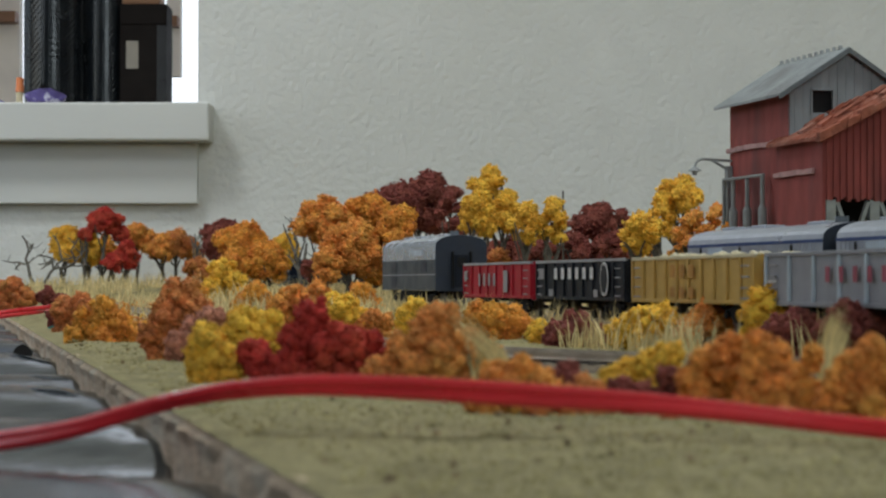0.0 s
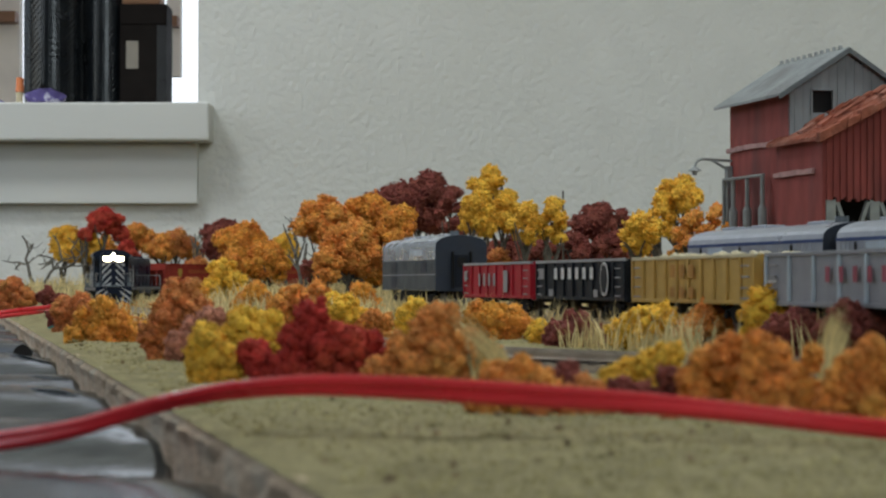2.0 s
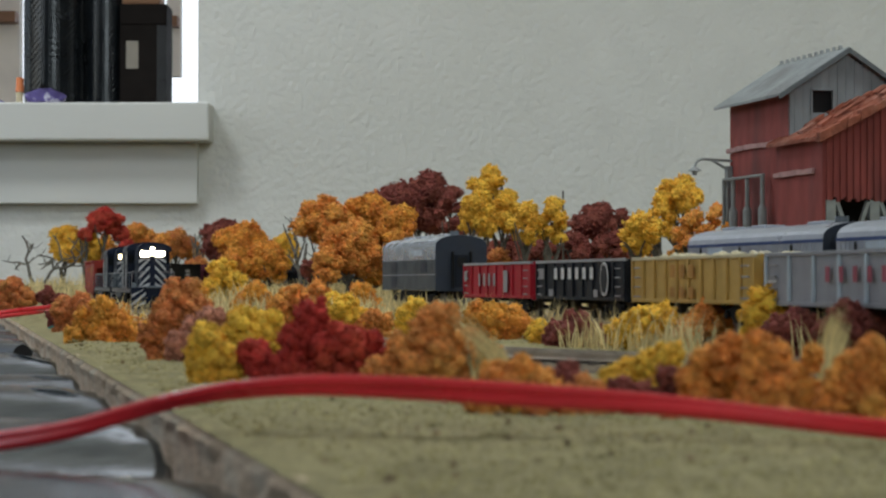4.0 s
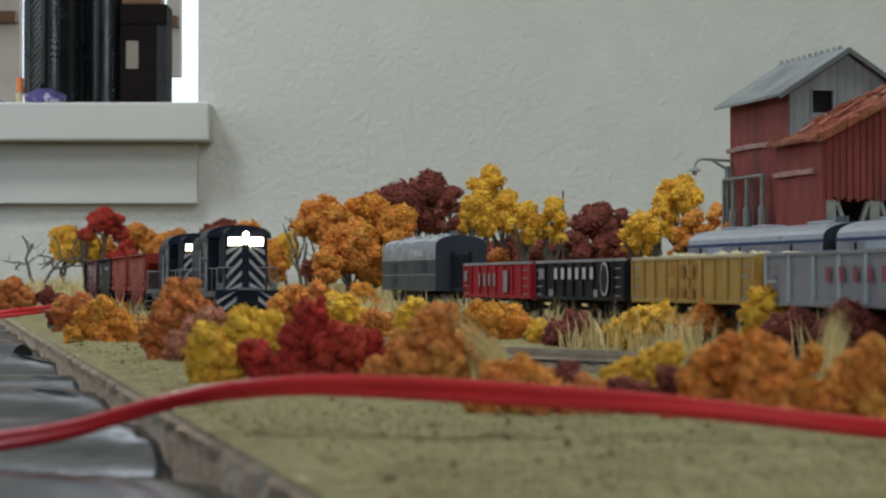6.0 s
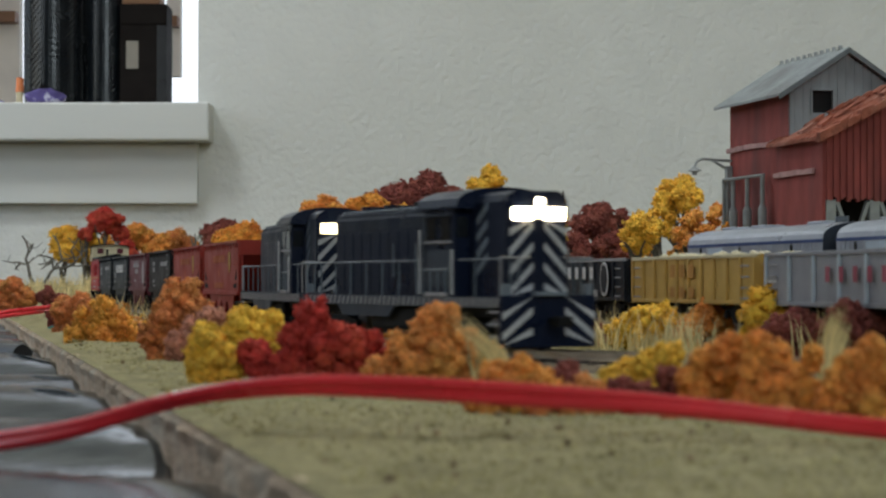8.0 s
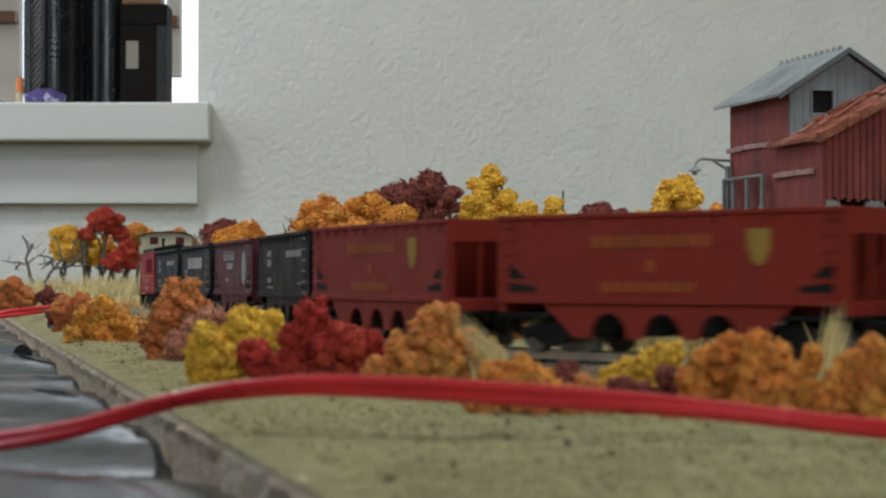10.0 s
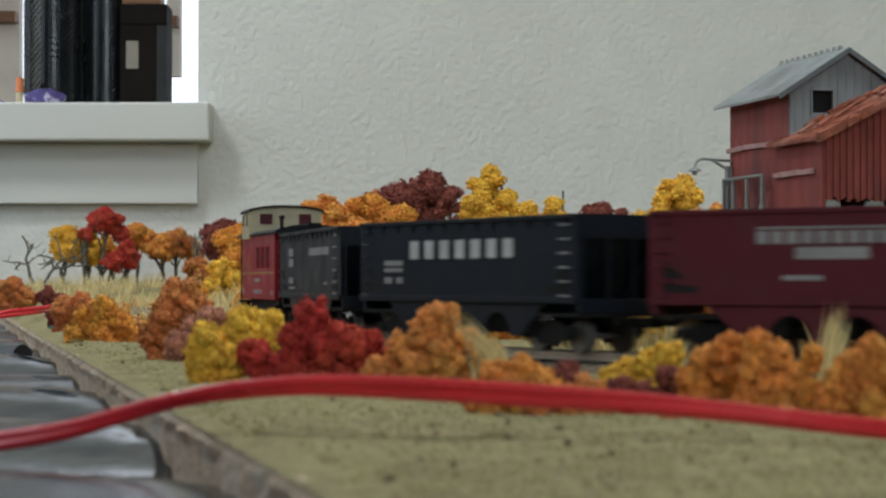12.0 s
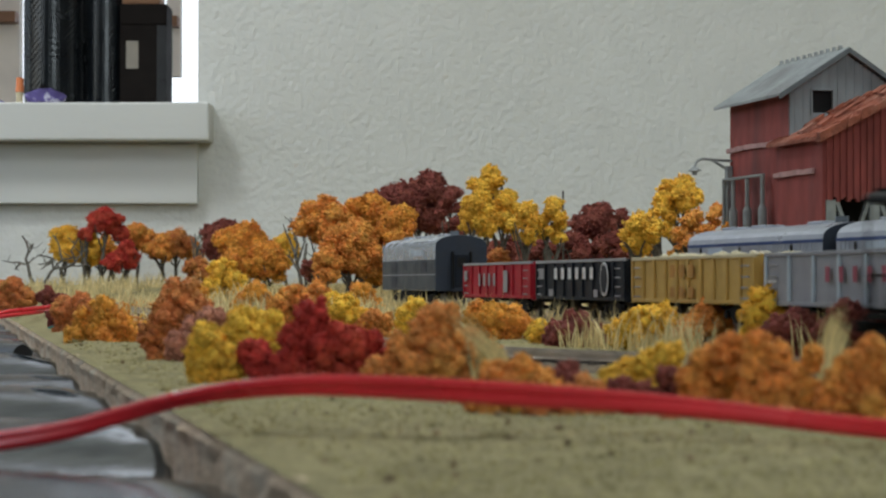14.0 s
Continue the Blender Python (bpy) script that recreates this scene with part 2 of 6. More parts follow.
YD = Vector((math.sin(YARD), -math.cos(YARD), 0))
YN = Vector((math.cos(YARD), math.sin(YARD), 0))
YARD_Z = 0.0035


def yard(u, off):
    """A point u metres along the yard (towards the camera), off metres away from the first track's near side."""
    return Vector((0.0117, 1.177, 0)) + YD * u + YN * off


def edge_x(y):
    return -0.0168 - (y - 0.264) * 0.2507


LINE_PTS = [main_line(-3.6 + 0.02 * i) for i in range(270)]
LINE_XY = np.array([(p[0], p[1]) for p in LINE_PTS])


def ground_z(x, y):
    """Height of the scenery: level by the tracks, low mounds inside the loop, a bank before the wall."""
    d = float(np.min(np.hypot(LINE_XY[:, 0] - x, LINE_XY[:, 1] - y)))
    away = min(1.0, max(0.0, (d - 0.03) / 0.06))
    z = -0.006
    if y > 1.25:
        z += away * 0.012 * min(1.0, (y - 1.25) / 0.5)
    if y > 2.3:
        z += away * 0.012 * min(1.0, (y - 2.3) / 0.25)
    z += away * 0.0025 * noise.noise((x * 14, y * 14, 0.3)) + 0.0006 * noise.noise((x * 90, y * 90, 1.7))
    p = Vector((x, y, 0)) - yard(0, 0)
    off, u = p.dot(YN), p.dot(YD)
    if -0.02 < off < 0.16 and -0.75 < u < 0.75:
        z = max(min(z, -0.0035), -0.0045)
    return z


# ---------------------------------------------------------------- room
WALL_Y = 2.85


def slab(name, rows, mat, label, category):
    return tagged(part(name, boxes(rows), mat), label, category, kind="structure")


# wall with the opening in it: below, right of, left of and above the opening
slab("wall_north", [(-2.0, 3.0, WALL_Y, WALL_Y + 0.13, -0.9, 0.272), (-0.353, 3.0, WALL_Y, WALL_Y + 0.13, 0.272, 1.5),
                    (-2.0, -1.20, WALL_Y, WALL_Y + 0.13, 0.272, 1.5), (-1.20, -0.353, WALL_Y, WALL_Y + 0.13, 0.95, 1.5)],
     M["plaster"], "off-white plastered wall with a rough painted texture", "wall")
# unseen walls, kept dark to hold back fill light
slab("wall_west", [(-2.13, -2.0, -2.0, 2.98, -0.9, 0.35), (-2.13, -2.0, -2.0, 2.98, 1.45, 1.5), (-2.13, -2.0, -2.0, 0.40, 0.35, 1.45),
                   (-2.13, -2.0, 2.70, 2.98, 0.35, 1.45)], M["dim_wall"], "unseen dark brown wall that dims the room, with a wide window opening", "wall")
slab("wall_east", [(3.0, 3.13, -2.0, 2.98, -0.9, 1.5)], M["dim_wall"], "unseen dark brown wall that dims the room", "wall")
slab("wall_south", [(-2.13, 3.13, -2.13, -2.0, -0.9, 0.5), (-2.13, 3.13, -2.13, -2.0, 1.45, 1.5), (-2.13, -0.55, -2.13, -2.0, 0.5, 1.45),
                    (1.35, 3.13, -2.13, -2.0, 0.5, 1.45)], M["dim_wall"], "unseen dark brown wall that dims the room, with an added window opening", "wall")
slab("ceiling", [(-2.13, 3.13, -2.13, 2.98, 1.5, 1.6)], M["ceiling"], "plain white painted ceiling", "ceiling")
slab("floor", [(-2.13, 3.13, -2.13, 2.98, -1.0, -0.9)], M["floor_boards"], "dark brown wooden floor of the room", "floor")


def ceiling_light(x, y):
    c = thing("ceiling_light", pose(x, y, 1.5), "square white ceiling light panel, out of view", "ceiling light", "ceiling lights")
    part("frame", boxes([(-0.38, 0.38, -0.38, -0.355, -0.045, 0), (-0.38, 0.38, 0.355, 0.38, -0.045, 0), (-0.38, -0.355, -0.355, 0.355, -0.045, 0), (0.355, 0.38, -0.355, 0.355, -0.045, 0)]), M["bright_paint"], c)
    part("backing", boxes([(-0.355, 0.355, -0.355, 0.355, -0.012, -0.002)]), M["bright_paint"], c)


ceiling_light(-0.95, 2.00)
# unseen fixture added to go with the overhead fill
ceiling_light(0.70, 0.95)


def joint_line():
    # a taped joint of the plasterboard shows as a faint upright ridge
    x = -0.064
    bm = bmesh.new()
    rng = random.Random(4)
    pts = [(x + rng.uniform(-0.0012, 0.0012), -0.05 + i * 0.02) for i in range(70)]
    for (xa, za), (xb, zb) in zip(pts, pts[1:]):
        q = [bm.verts.new(v) for v in ((xa - 0.004, WALL_Y + 0.001, za), (xa, WALL_Y - 0.0003, za), (xa + 0.004, WALL_Y + 0.001, za),
                                       (xb - 0.004, WALL_Y + 0.001, zb), (xb, WALL_Y - 0.0003, zb), (xb + 0.004, WALL_Y + 0.001, zb))]
        bm.faces.new((q[0], q[1], q[4], q[3]))
        bm.faces.new((q[1], q[2], q[5], q[4]))
    return tagged(part("trim_joint", bm, M["plaster"]), "faint raised seam of the plasterboard", "wall seam", kind="structure")


joint_line()


def window_trim():
    w = thing("window_1", pose(0, 0, 0), "painted wooden sill and apron of an interior window opening", "window")
    tagged(w, kind="structure")
    bm = box(bmesh.new(), -1.26, -0.330, WALL_Y - 0.058, WALL_Y + 0.22, 0.222, 0.276, 0.003)
    part("window_sill", bm, M["trim_paint"], w)
    bm = box(bmesh.new(), -1.22, -0.351, WALL_Y - 0.018, WALL_Y - 0.0005, 0.134, 0.2215, 0.002)
    part("apron", bm, M["trim_paint"], w)
    return w


window_trim()

# what shows through the opening: a porch in daylight
slab("backdrop", [(-3.5, 2.0, 6.0, 6.02, -0.9, 3.0)], M["daylight"], "bright overcast daylight outside", "backdrop")


def porch():
    p = thing("porch_wall", pose(0, 0, 0), "sunlit beige outside wall with brown timber rails", "porch")
    tagged(p, kind="structure")
    part("panel", boxes([(-1.60, -0.835, 3.90, 3.93, 0.330, 1.2)]), M["beige_wall"], p)
    part("panel", boxes([(-0.545, -0.518, 3.90, 3.93, 0.428, 1.2)]), M["beige_wall"], p)
    part("beam", boxes([(-1.60, -0.835, 3.86, 3.8985, 0.530, 0.552)], 0.002), M["timber"], p, "brown timber rail")
    part("beam", boxes([(-0.545, -0.518, 3.86, 3.8985, 0.522, 0.543)], 0.002), M["timber"], p, "brown timber rail")


porch()

# ---------------------------------------------------------------- table, sheet, board
tagged(part("table", boxes([(-1.75, 2.6, -0.7, 2.80, -0.075, -0.045)] + [(x, x + 0.07, y, y + 0.07, -0.9, -0.075) for x in (-1.6, 2.3) for y in (-0.5, 2.6)]), M["timber"]),
       "large plain wooden table under the layout", "table")


def plastic_sheet():
    nx, ny = 190, 520
    xs, ys = np.linspace(-1.7, 0.25, nx), np.linspace(-0.6, 2.78, ny)
    verts = []
    for y in ys:
        for x in xs:
            bend = 2.2 * noise.noise((x * 3.0, y * 2.6, 3))
            z = -0.0172 + 0.0046 * math.sin(y * 44 + 8 * x + bend) + 0.0036 * noise.noise((x * 5 + y * 2, y * 8, 0))
            z += 0.0009 * noise.noise((x * 16, y * 26, 5))
            near = max(0.0, min(1.0, (edge_x(y) - x) / 0.04))
            z = min(z, -0.0150 + 0.010 * near)
            verts.append((x, y, z))
    i = np.arange(nx * ny).reshape(ny, nx)
    faces = np.stack([i[:-1, :-1], i[:-1, 1:], i[1:, 1:], i[1:, :-1]], -1).reshape(-1, 4)
    ob = soup("plastic_sheet", verts, faces, M["plastic_sheet"])
    return tagged(ob, "wrinkled shiny black plastic sheet beside the board", "plastic sheet", kind="structure")


plastic_sheet()


def layout_board():
    us = np.concatenate([np.linspace(0, 0.6, 90), np.linspace(0.62, 2.3, 60)])
    ys = np.concatenate([np.linspace(0.05, 1.2, 150), np.linspace(1.21, 2.845, 130)])
    verts = []
    for y in ys:
        for u in us:
            x = edge_x(y) + u
            z = ground_z(x, y)
            if u < 0.012:
                z = -0.0062
            verts.append((x, y, z))
    nu, ny = len(us), len(ys)
    i = np.arange(nu * ny).reshape(ny, nu)
    faces = np.stack([i[:-1, :-1], i[:-1, 1:], i[1:, 1:], i[1:, :-1]], -1).reshape(-1, 4)
    ob = soup("ground", verts, faces, M["turf"])
    tagged(ob, "olive-tan scenic turf of the model layout", "ground", kind="structure")
    # the raw sawn edge of the board, a little uneven
    rng = np.random.default_rng(3)
    bm = bmesh.new()
    rows = []
    for k, y in enumerate(np.linspace(0.05, 2.845, 320)):
        x = edge_x(y)
        j = rng.normal(0, 0.0005, 4)
        z = -0.0066
        rows.append([bm.verts.new(v) for v in ((x + 0.007, y, z - 0.0006), (x + 0.0012 + j[0], y, z + j[1] * 0.6), (x - 0.0006 + j[2], y, z - 0.0015), (x + j[3], y, z - 0.005), (x + j[0], y, -0.032))])
    for a, b in zip(rows, rows[1:]):
        for q in range(4):
            bm.faces.new((a[q], b[q], b[q + 1], a[q + 1]))
    ob = part("trim_board_edge", bm, M["chipboard"])
    tagged(ob, "raw sawn chipboard edge of the layout board", "board edge", kind="structure")
    tagged(part("board_core", boxes([(0.06, 2.0, 0.051, 2.84, -0.045, -0.012)]), M["chipboard"]), "chipboard core of the layout", "board", kind="structure")


layout_board()


def track(name, centre, count, step, z, label):
    """Two rails with ties on a low bed; centre(k) gives x, y, heading."""
    t = thing(name, pose(0, 0, 0), label, "railway track")
    tagged(t, kind="structure")
    pts = [centre(k * step) for k in range(count)]
    for side in (-1, 1):
        bm = bmesh.new()
        rows = []
        for x, y, a in pts:
            r = Vector((-math.cos(a), -math.sin(a), 0))
            c = Vector((x, y, z)) + r * side * 0.00865
            rows.append([bm.verts.new(c + r * o + Vector((0, 0, h))) for o, h in ((-0.0004, 0), (0.0004, 0), (0.0004, -0.0008), (0.0001, -0.001), (0.0001, -0.0019), (0.0009, -0.0024), (-0.0009, -0.0024), (-0.0001, -0.0019), (-0.0001, -0.001), (-0.0004, -0.0008))])
        for p, q in zip(rows, rows[1:]):
            for i in range(10):
                bm.faces.new((p[i], q[i], q[(i + 1) % 10], p[(i + 1) % 10]))
        part("rail", bm, M["rail"], t)
    bm = bmesh.new()
    rows = []
    for x, y, a in pts:
        r = Vector((-math.cos(a), -math.sin(a), 0))
        rows.append([bm.verts.new(Vector((x, y, z)) + r * o + Vector((0, 0, h))) for o, h in ((-0.026, -0.0095), (-0.017, -0.0034), (0.017, -0.0034), (0.026, -0.0095))])
    for p, q in zip(rows, rows[1:]):
        for i in range(3):
            bm.faces.new((p[i], q[i], q[i + 1], p[i + 1]))
    part("roadbed", bm, M["ballast"], t)
    length = step * (count - 1)
    v0 = np.array([(sx * 0.0013, sy * 0.0148, sz) for sz in (-0.0042, -0.0024) for sy in (-1, 1) for sx in (-1, 1)])
    f0 = np.array([(4, 5, 7, 6), (0, 1, 5, 4), (2, 6, 7, 3), (0, 4, 6, 2), (1, 3, 7, 5)])
    vs, fs = [], []
    for k in range(int(length / 0.0075)):
        x, y, a = centre(k * 0.0075)
        m = np.array(((math.sin(a), -math.cos(a), 0), (-math.cos(a), -math.sin(a), 0), (0, 0, 1)))
        fs.append(f0 + 8 * k)
        vs.append(v0 @ m + (x, y, z))
    tagged(soup("ties", np.concatenate(vs), np.concatenate(fs), M["tie"], t, smooth=False), kind="stuff")
    return t


track("main_track", lambda d: main_line(-3.6 + d), 270, 0.02, 0.0, "curving model railway track with weathered rails")
for off, u0, u1 in ((0.018, -0.9, 0.62), (0.073, -0.9, 0.62), (0.127, -0.7, 0.75)):
    track("yard_track", lambda d, off=off, u0=u0: (*(yard(u0 + d, off))[:2], YARD), int((u1 - u0) / 0.02), 0.02, YARD_Z, "straight model railway siding behind dry grass")

# ---------------------------------------------------------------- rolling stock; x forward, z from the rail, -y the side towards the camera


def truck(parent, x, wheelbase=0.021, r=0.0052, axles=2):
    t = new("truck")
    t.empty_display_size = 0.005
    t.parent, t.location = parent, (x, 0, 0)
    for side in (-1, 1):
        y = side * 0.0128
        bm = bmesh.new()
        h = wheelbase / 2
        out = [(-h - 0.004, 0.0055), (-h - 0.003, 0.0078), (-h + 0.003, 0.0085), (-0.004, 0.0102), (0.004, 0.0102), (h - 0.003, 0.0085), (h + 0.003, 0.0078), (h + 0.004, 0.0055), (h - 0.002, 0.0048), (0.004, 0.0024), (-0.004, 0.0024), (-h + 0.002, 0.0048)]
        a = [bm.verts.new((px, y - 0.0009, pz)) for px, pz in out]
        b = [bm.verts.new((px, y + 0.0009, pz)) for px, pz in out]
        bm.faces.new(a)
        bm.faces.new(list(reversed(b)))
        for i in range(len(out)):
            bm.faces.new((a[i], b[i], b[(i + 1) % len(out)], a[(i + 1) % len(out)]))
        for k in (-1, 1):
            cyl(bm, (k * h, y + side * 0.0008, 0.0056), (k * h, y + side * 0.0020, 0.0056), 0.0017, seg=8)
        part("sideframe", bm, M["under"], t)
    for k in range(axles):
        px = -wheelbase / 2 + k * wheelbase / (axles - 1)
        bm = bmesh.new()
        for side in (-1, 1):
            cyl(bm, (px, side * 0.0078, r), (px, side * 0.0100, r), r, seg=20)
            cyl(bm, (px, side * 0.0072, r), (px, side * 0.0079, r), r + 0.0008, seg=20)
        cyl(bm, (px, -0.008, r), (px, 0.008, r), 0.001, seg=6)
        part("wheelset", bm, M["steel"], t)
    return t


def coupler(parent, x):
    s = 1 if x > 0 else -1
    part("coupler", boxes([(min(x, x + s * 0.008), max(x, x + s * 0.008), -0.0012, 0.0012, 0.0085, 0.0108), (min(x + s * 0.006, x + s * 0.0105), max(x + s * 0.006, x + s * 0.0105), -0.0024, 0.0024, 0.0080, 0.0112)], 0.0003), M["under"], parent)


def marks(name, parent, rows, mat, y, label=""):
    """Flat lettering bars on a side at y: rows of x0, x1, z0, z1."""
    s = -1 if y < 0 else 1
    for x0, x1, z0, z1 in rows:
        part(name, boxes([(x0, x1, min(y, y + s * 0.00012), max(y, y + s * 0.00012), z0, z1)]), mat, parent, label)


def letter_blocks(parent, n, x0, x1, z0, z1, mat, y, fill=0.62, skip=()):
    """A word that stays plain: one upright block for each letter."""
    w = (x1 - x0) / n
    for i in range(n):
        if i not in skip:
            marks("lettering", parent, [(x0 + i * w, x0 + (i + fill) * w, z0, z1)], mat, y)


def oval(parent, x, z, rx, rz, mat, y, label=""):
    bm = bmesh.new()
    s = -1 if y < 0 else 1
    bmesh.ops.create_cone(bm, cap_ends=True, segments=24, radius1=1, radius2=1, depth=1, matrix=Matrix.Translation((x, y + s * 0.0001, z)) @ Matrix.Diagonal((rx, 0.0002, rz, 1)) @ pose(0, 0, 0, 90))
    part("emblem", bm, mat, parent, label)


HOP_L, HOP_W, HOP_TOP, HOP_LOW = 0.1303, 0.0345, 0.0432, 0.0158


def hopper_car(m, mat, label, group="hopper cars of the moving train"):
    h = thing("hopper_car", m, label, "freight car", group)
    L, w = HOP_L / 2, HOP_W / 2
    for side in (-1, 1):
        y = side * w
        bm = bmesh.new()
        # sheet with a lower edge that dips between the trucks
        box(bm, -L, L, min(y, y - side * 0.0008), max(y, y - side * 0.0008), HOP_LOW, HOP_TOP - 0.0005)
        part("side_sheet", bm, mat, h)
        part("top_chord", boxes([(-L, L, min(y + side * 0.0009, y - side * 0.0009), max(y + side * 0.0009, y - side * 0.0009), HOP_TOP - 0.0014, HOP_TOP)], 0.0002), mat, h)
        part("side_sill", boxes([(-L, L, min(y, y + side * 0.0008), max(y, y + side * 0.0008), HOP_LOW - 0.0004, HOP_LOW + 0.0016)], 0.0002), mat, h)
        for i in range(13):
            x = -L + 0.006 + i * (2 * L - 0.012) / 12
            bm = bmesh.new()
            t = side
            vs = [bm.verts.new(c) for c in ((x - 0.0005, y, HOP_TOP - 0.0014), (x + 0.0005, y, HOP_TOP - 0.0014), (x + 0.0005, y + t * 0.0008, HOP_TOP - 0.0014), (x - 0.0005, y + t * 0.0008, HOP_TOP - 0.0014), (x - 0.0005, y, HOP_TOP - 0.0048), (x + 0.0005, y, HOP_TOP - 0.0048))]
            for f in ((0, 1, 2, 3), (0, 4, 5, 1), (3, 2, 5, 4), (0, 3, 4), (1, 5, 2)):
                bm.faces.new([vs[k] for k in f])
            part("gusset", bm, mat, h)
        # grab irons by the ends
        for e in (-1, 1):
            x = e * (L - 0.0055)
            for k in range(6):
                z = HOP_LOW + 0.002 + k * 0.0044
                part("grab_iron", rods([((x - 0.0028, y + side * 0.0012, z), (x + 0.0028, y + side * 0.0012, z))], 0.00032, 5), M["dim_white"] if e > 0 and mat in (M["black"], M["blue_black"], M["maroon_paint"]) else mat, h)
    # sloped ends and floor inside, with posts outside
    for e in (-1, 1):
        bm = bmesh.new()
        q = [bm.verts.new(c) for c in ((e * L, -w + 0.0009, HOP_TOP - 0.006), (e * L, w - 0.0009, HOP_TOP - 0.006), (e * (L - 0.026), w - 0.0009, 0.0125), (e * (L - 0.026), -w + 0.0009, 0.0125),
                                       (e * (L - 0.001), -w + 0.0009, HOP_TOP - 0.0065), (e * (L - 0.001), w - 0.0009, HOP_TOP - 0.0065))]
        bm.faces.new(q[:4])
        part("slope_sheet", bm, mat, h)
        part("end_sheet", boxes([(min(e * L, e * (L - 0.001)), max(e * L, e * (L - 0.001)), -w + 0.0009, w - 0.0009, HOP_TOP - 0.0075, HOP_TOP)]), mat, h)
        part("end_sill", boxes([(min(e * L, e * (L - 0.002)), max(e * L, e * (L - 0.002)), -w + 0.0009, w - 0.0009, 0.0125, 0.0168)], 0.0002), mat, h)
        for y in (-w + 0.002, -0.005, 0.005, w - 0.002):
            part("end_post", boxes([(min(e * L, e * (L - 0.0012)), max(e * L, e * (L - 0.0012)), y - 0.0006, y + 0.0006, 0.0168, HOP_TOP - 0.0075)]), mat, h)
        part("platform", boxes([(min(e * L, e * (L - 0.026)), max(e * L, e * (L - 0.026)), -w + 0.001, w - 0.001, 0.0112, 0.0124)]), M["under"], h)
    # skirts of the four discharge bays, with arches cut between them
    low = 0.0048
    out = [(-0.047, HOP_LOW), (-0.034, low)]
    for x in (-0.0205, 0.0, 0.0205):
        out += [(x + 0.0072 * math.cos(a), low + 0.0078 * math.sin(a)) for a in [math.pi * (1 - k / 8) for k in range(9)]]
    out += [(0.034, low), (0.047, HOP_LOW)]
    for side in (-1, 1):
        bm = bmesh.new()
        y0, y1 = side * (w - 0.0016), side * (w - 0.0006)
        a, b = [bm.verts.new((px, y0, pz)) for px, pz in out], [bm.verts.new((px, y1, pz)) for px, pz in out]
        top_a, top_b = [bm.verts.new((px, y0, HOP_LOW)) for px, pz in out], [bm.verts.new((px, y1, HOP_LOW)) for px, pz in out]
        for i in range(len(out) - 1):
            bm.faces.new((a[i], a[i + 1], b[i + 1], b[i]))
            if out[i][1] < HOP_LOW or out[i + 1][1] < HOP_LOW:
                bm.faces.new([v for v in (top_a[i], top_a[i + 1], a[i + 1], a[i])])
                bm.faces.new([v for v in (top_b[i], b[i], b[i + 1], top_b[i + 1])])
        bmesh.ops.remove_doubles(bm, verts=bm.verts, dist=0.00001)
        part("bay_skirt", bm, mat, h)
    for x in (-0.030, -0.010, 0.010, 0.030):
        part("discharge_gate", boxes([(x - 0.0042, x + 0.0042, -w + 0.004, w - 0.004, 0.0055, HOP_LOW)], 0.0006), M["under"], h)
    # near-black plates paint the shade of the recesses where the slope sheets leave the sides
    for side in (-1, 1):
        for e in (-1, 1):
            bm = bmesh.new()
            y0, y1 = side * (w - 0.0002), side * (w + 0.0002)
            for tri in (((0.0600, 0.0232), (0.0530, 0.0232), (0.0600, 0.0282)), ((0.0600, 0.0190), (0.0490, 0.0190), (0.0490, 0.0208), (0.0600, 0.0218))):
                p = [bm.verts.new((e * px, y0, pz)) for px, pz in tri]
                q = [bm.verts.new((e * px, y1, pz)) for px, pz in tri]
                bm.faces.new(p)
                bm.faces.new(list(reversed(q)))
                for i in range(len(tri)):
                    bm.faces.new((p[i], q[i], q[(i + 1) % len(tri)], p[(i + 1) % len(tri)]))
            part("end_notch", bm, M["void"], h)
    part("centre_sill", boxes([(-L, L, -0.003, 0.003, 0.009, 0.0125)]), M["under"], h)
    truck(h, 0.045)
    truck(h, -0.045)
    coupler(h, L)
    coupler(h, -L)
    return h


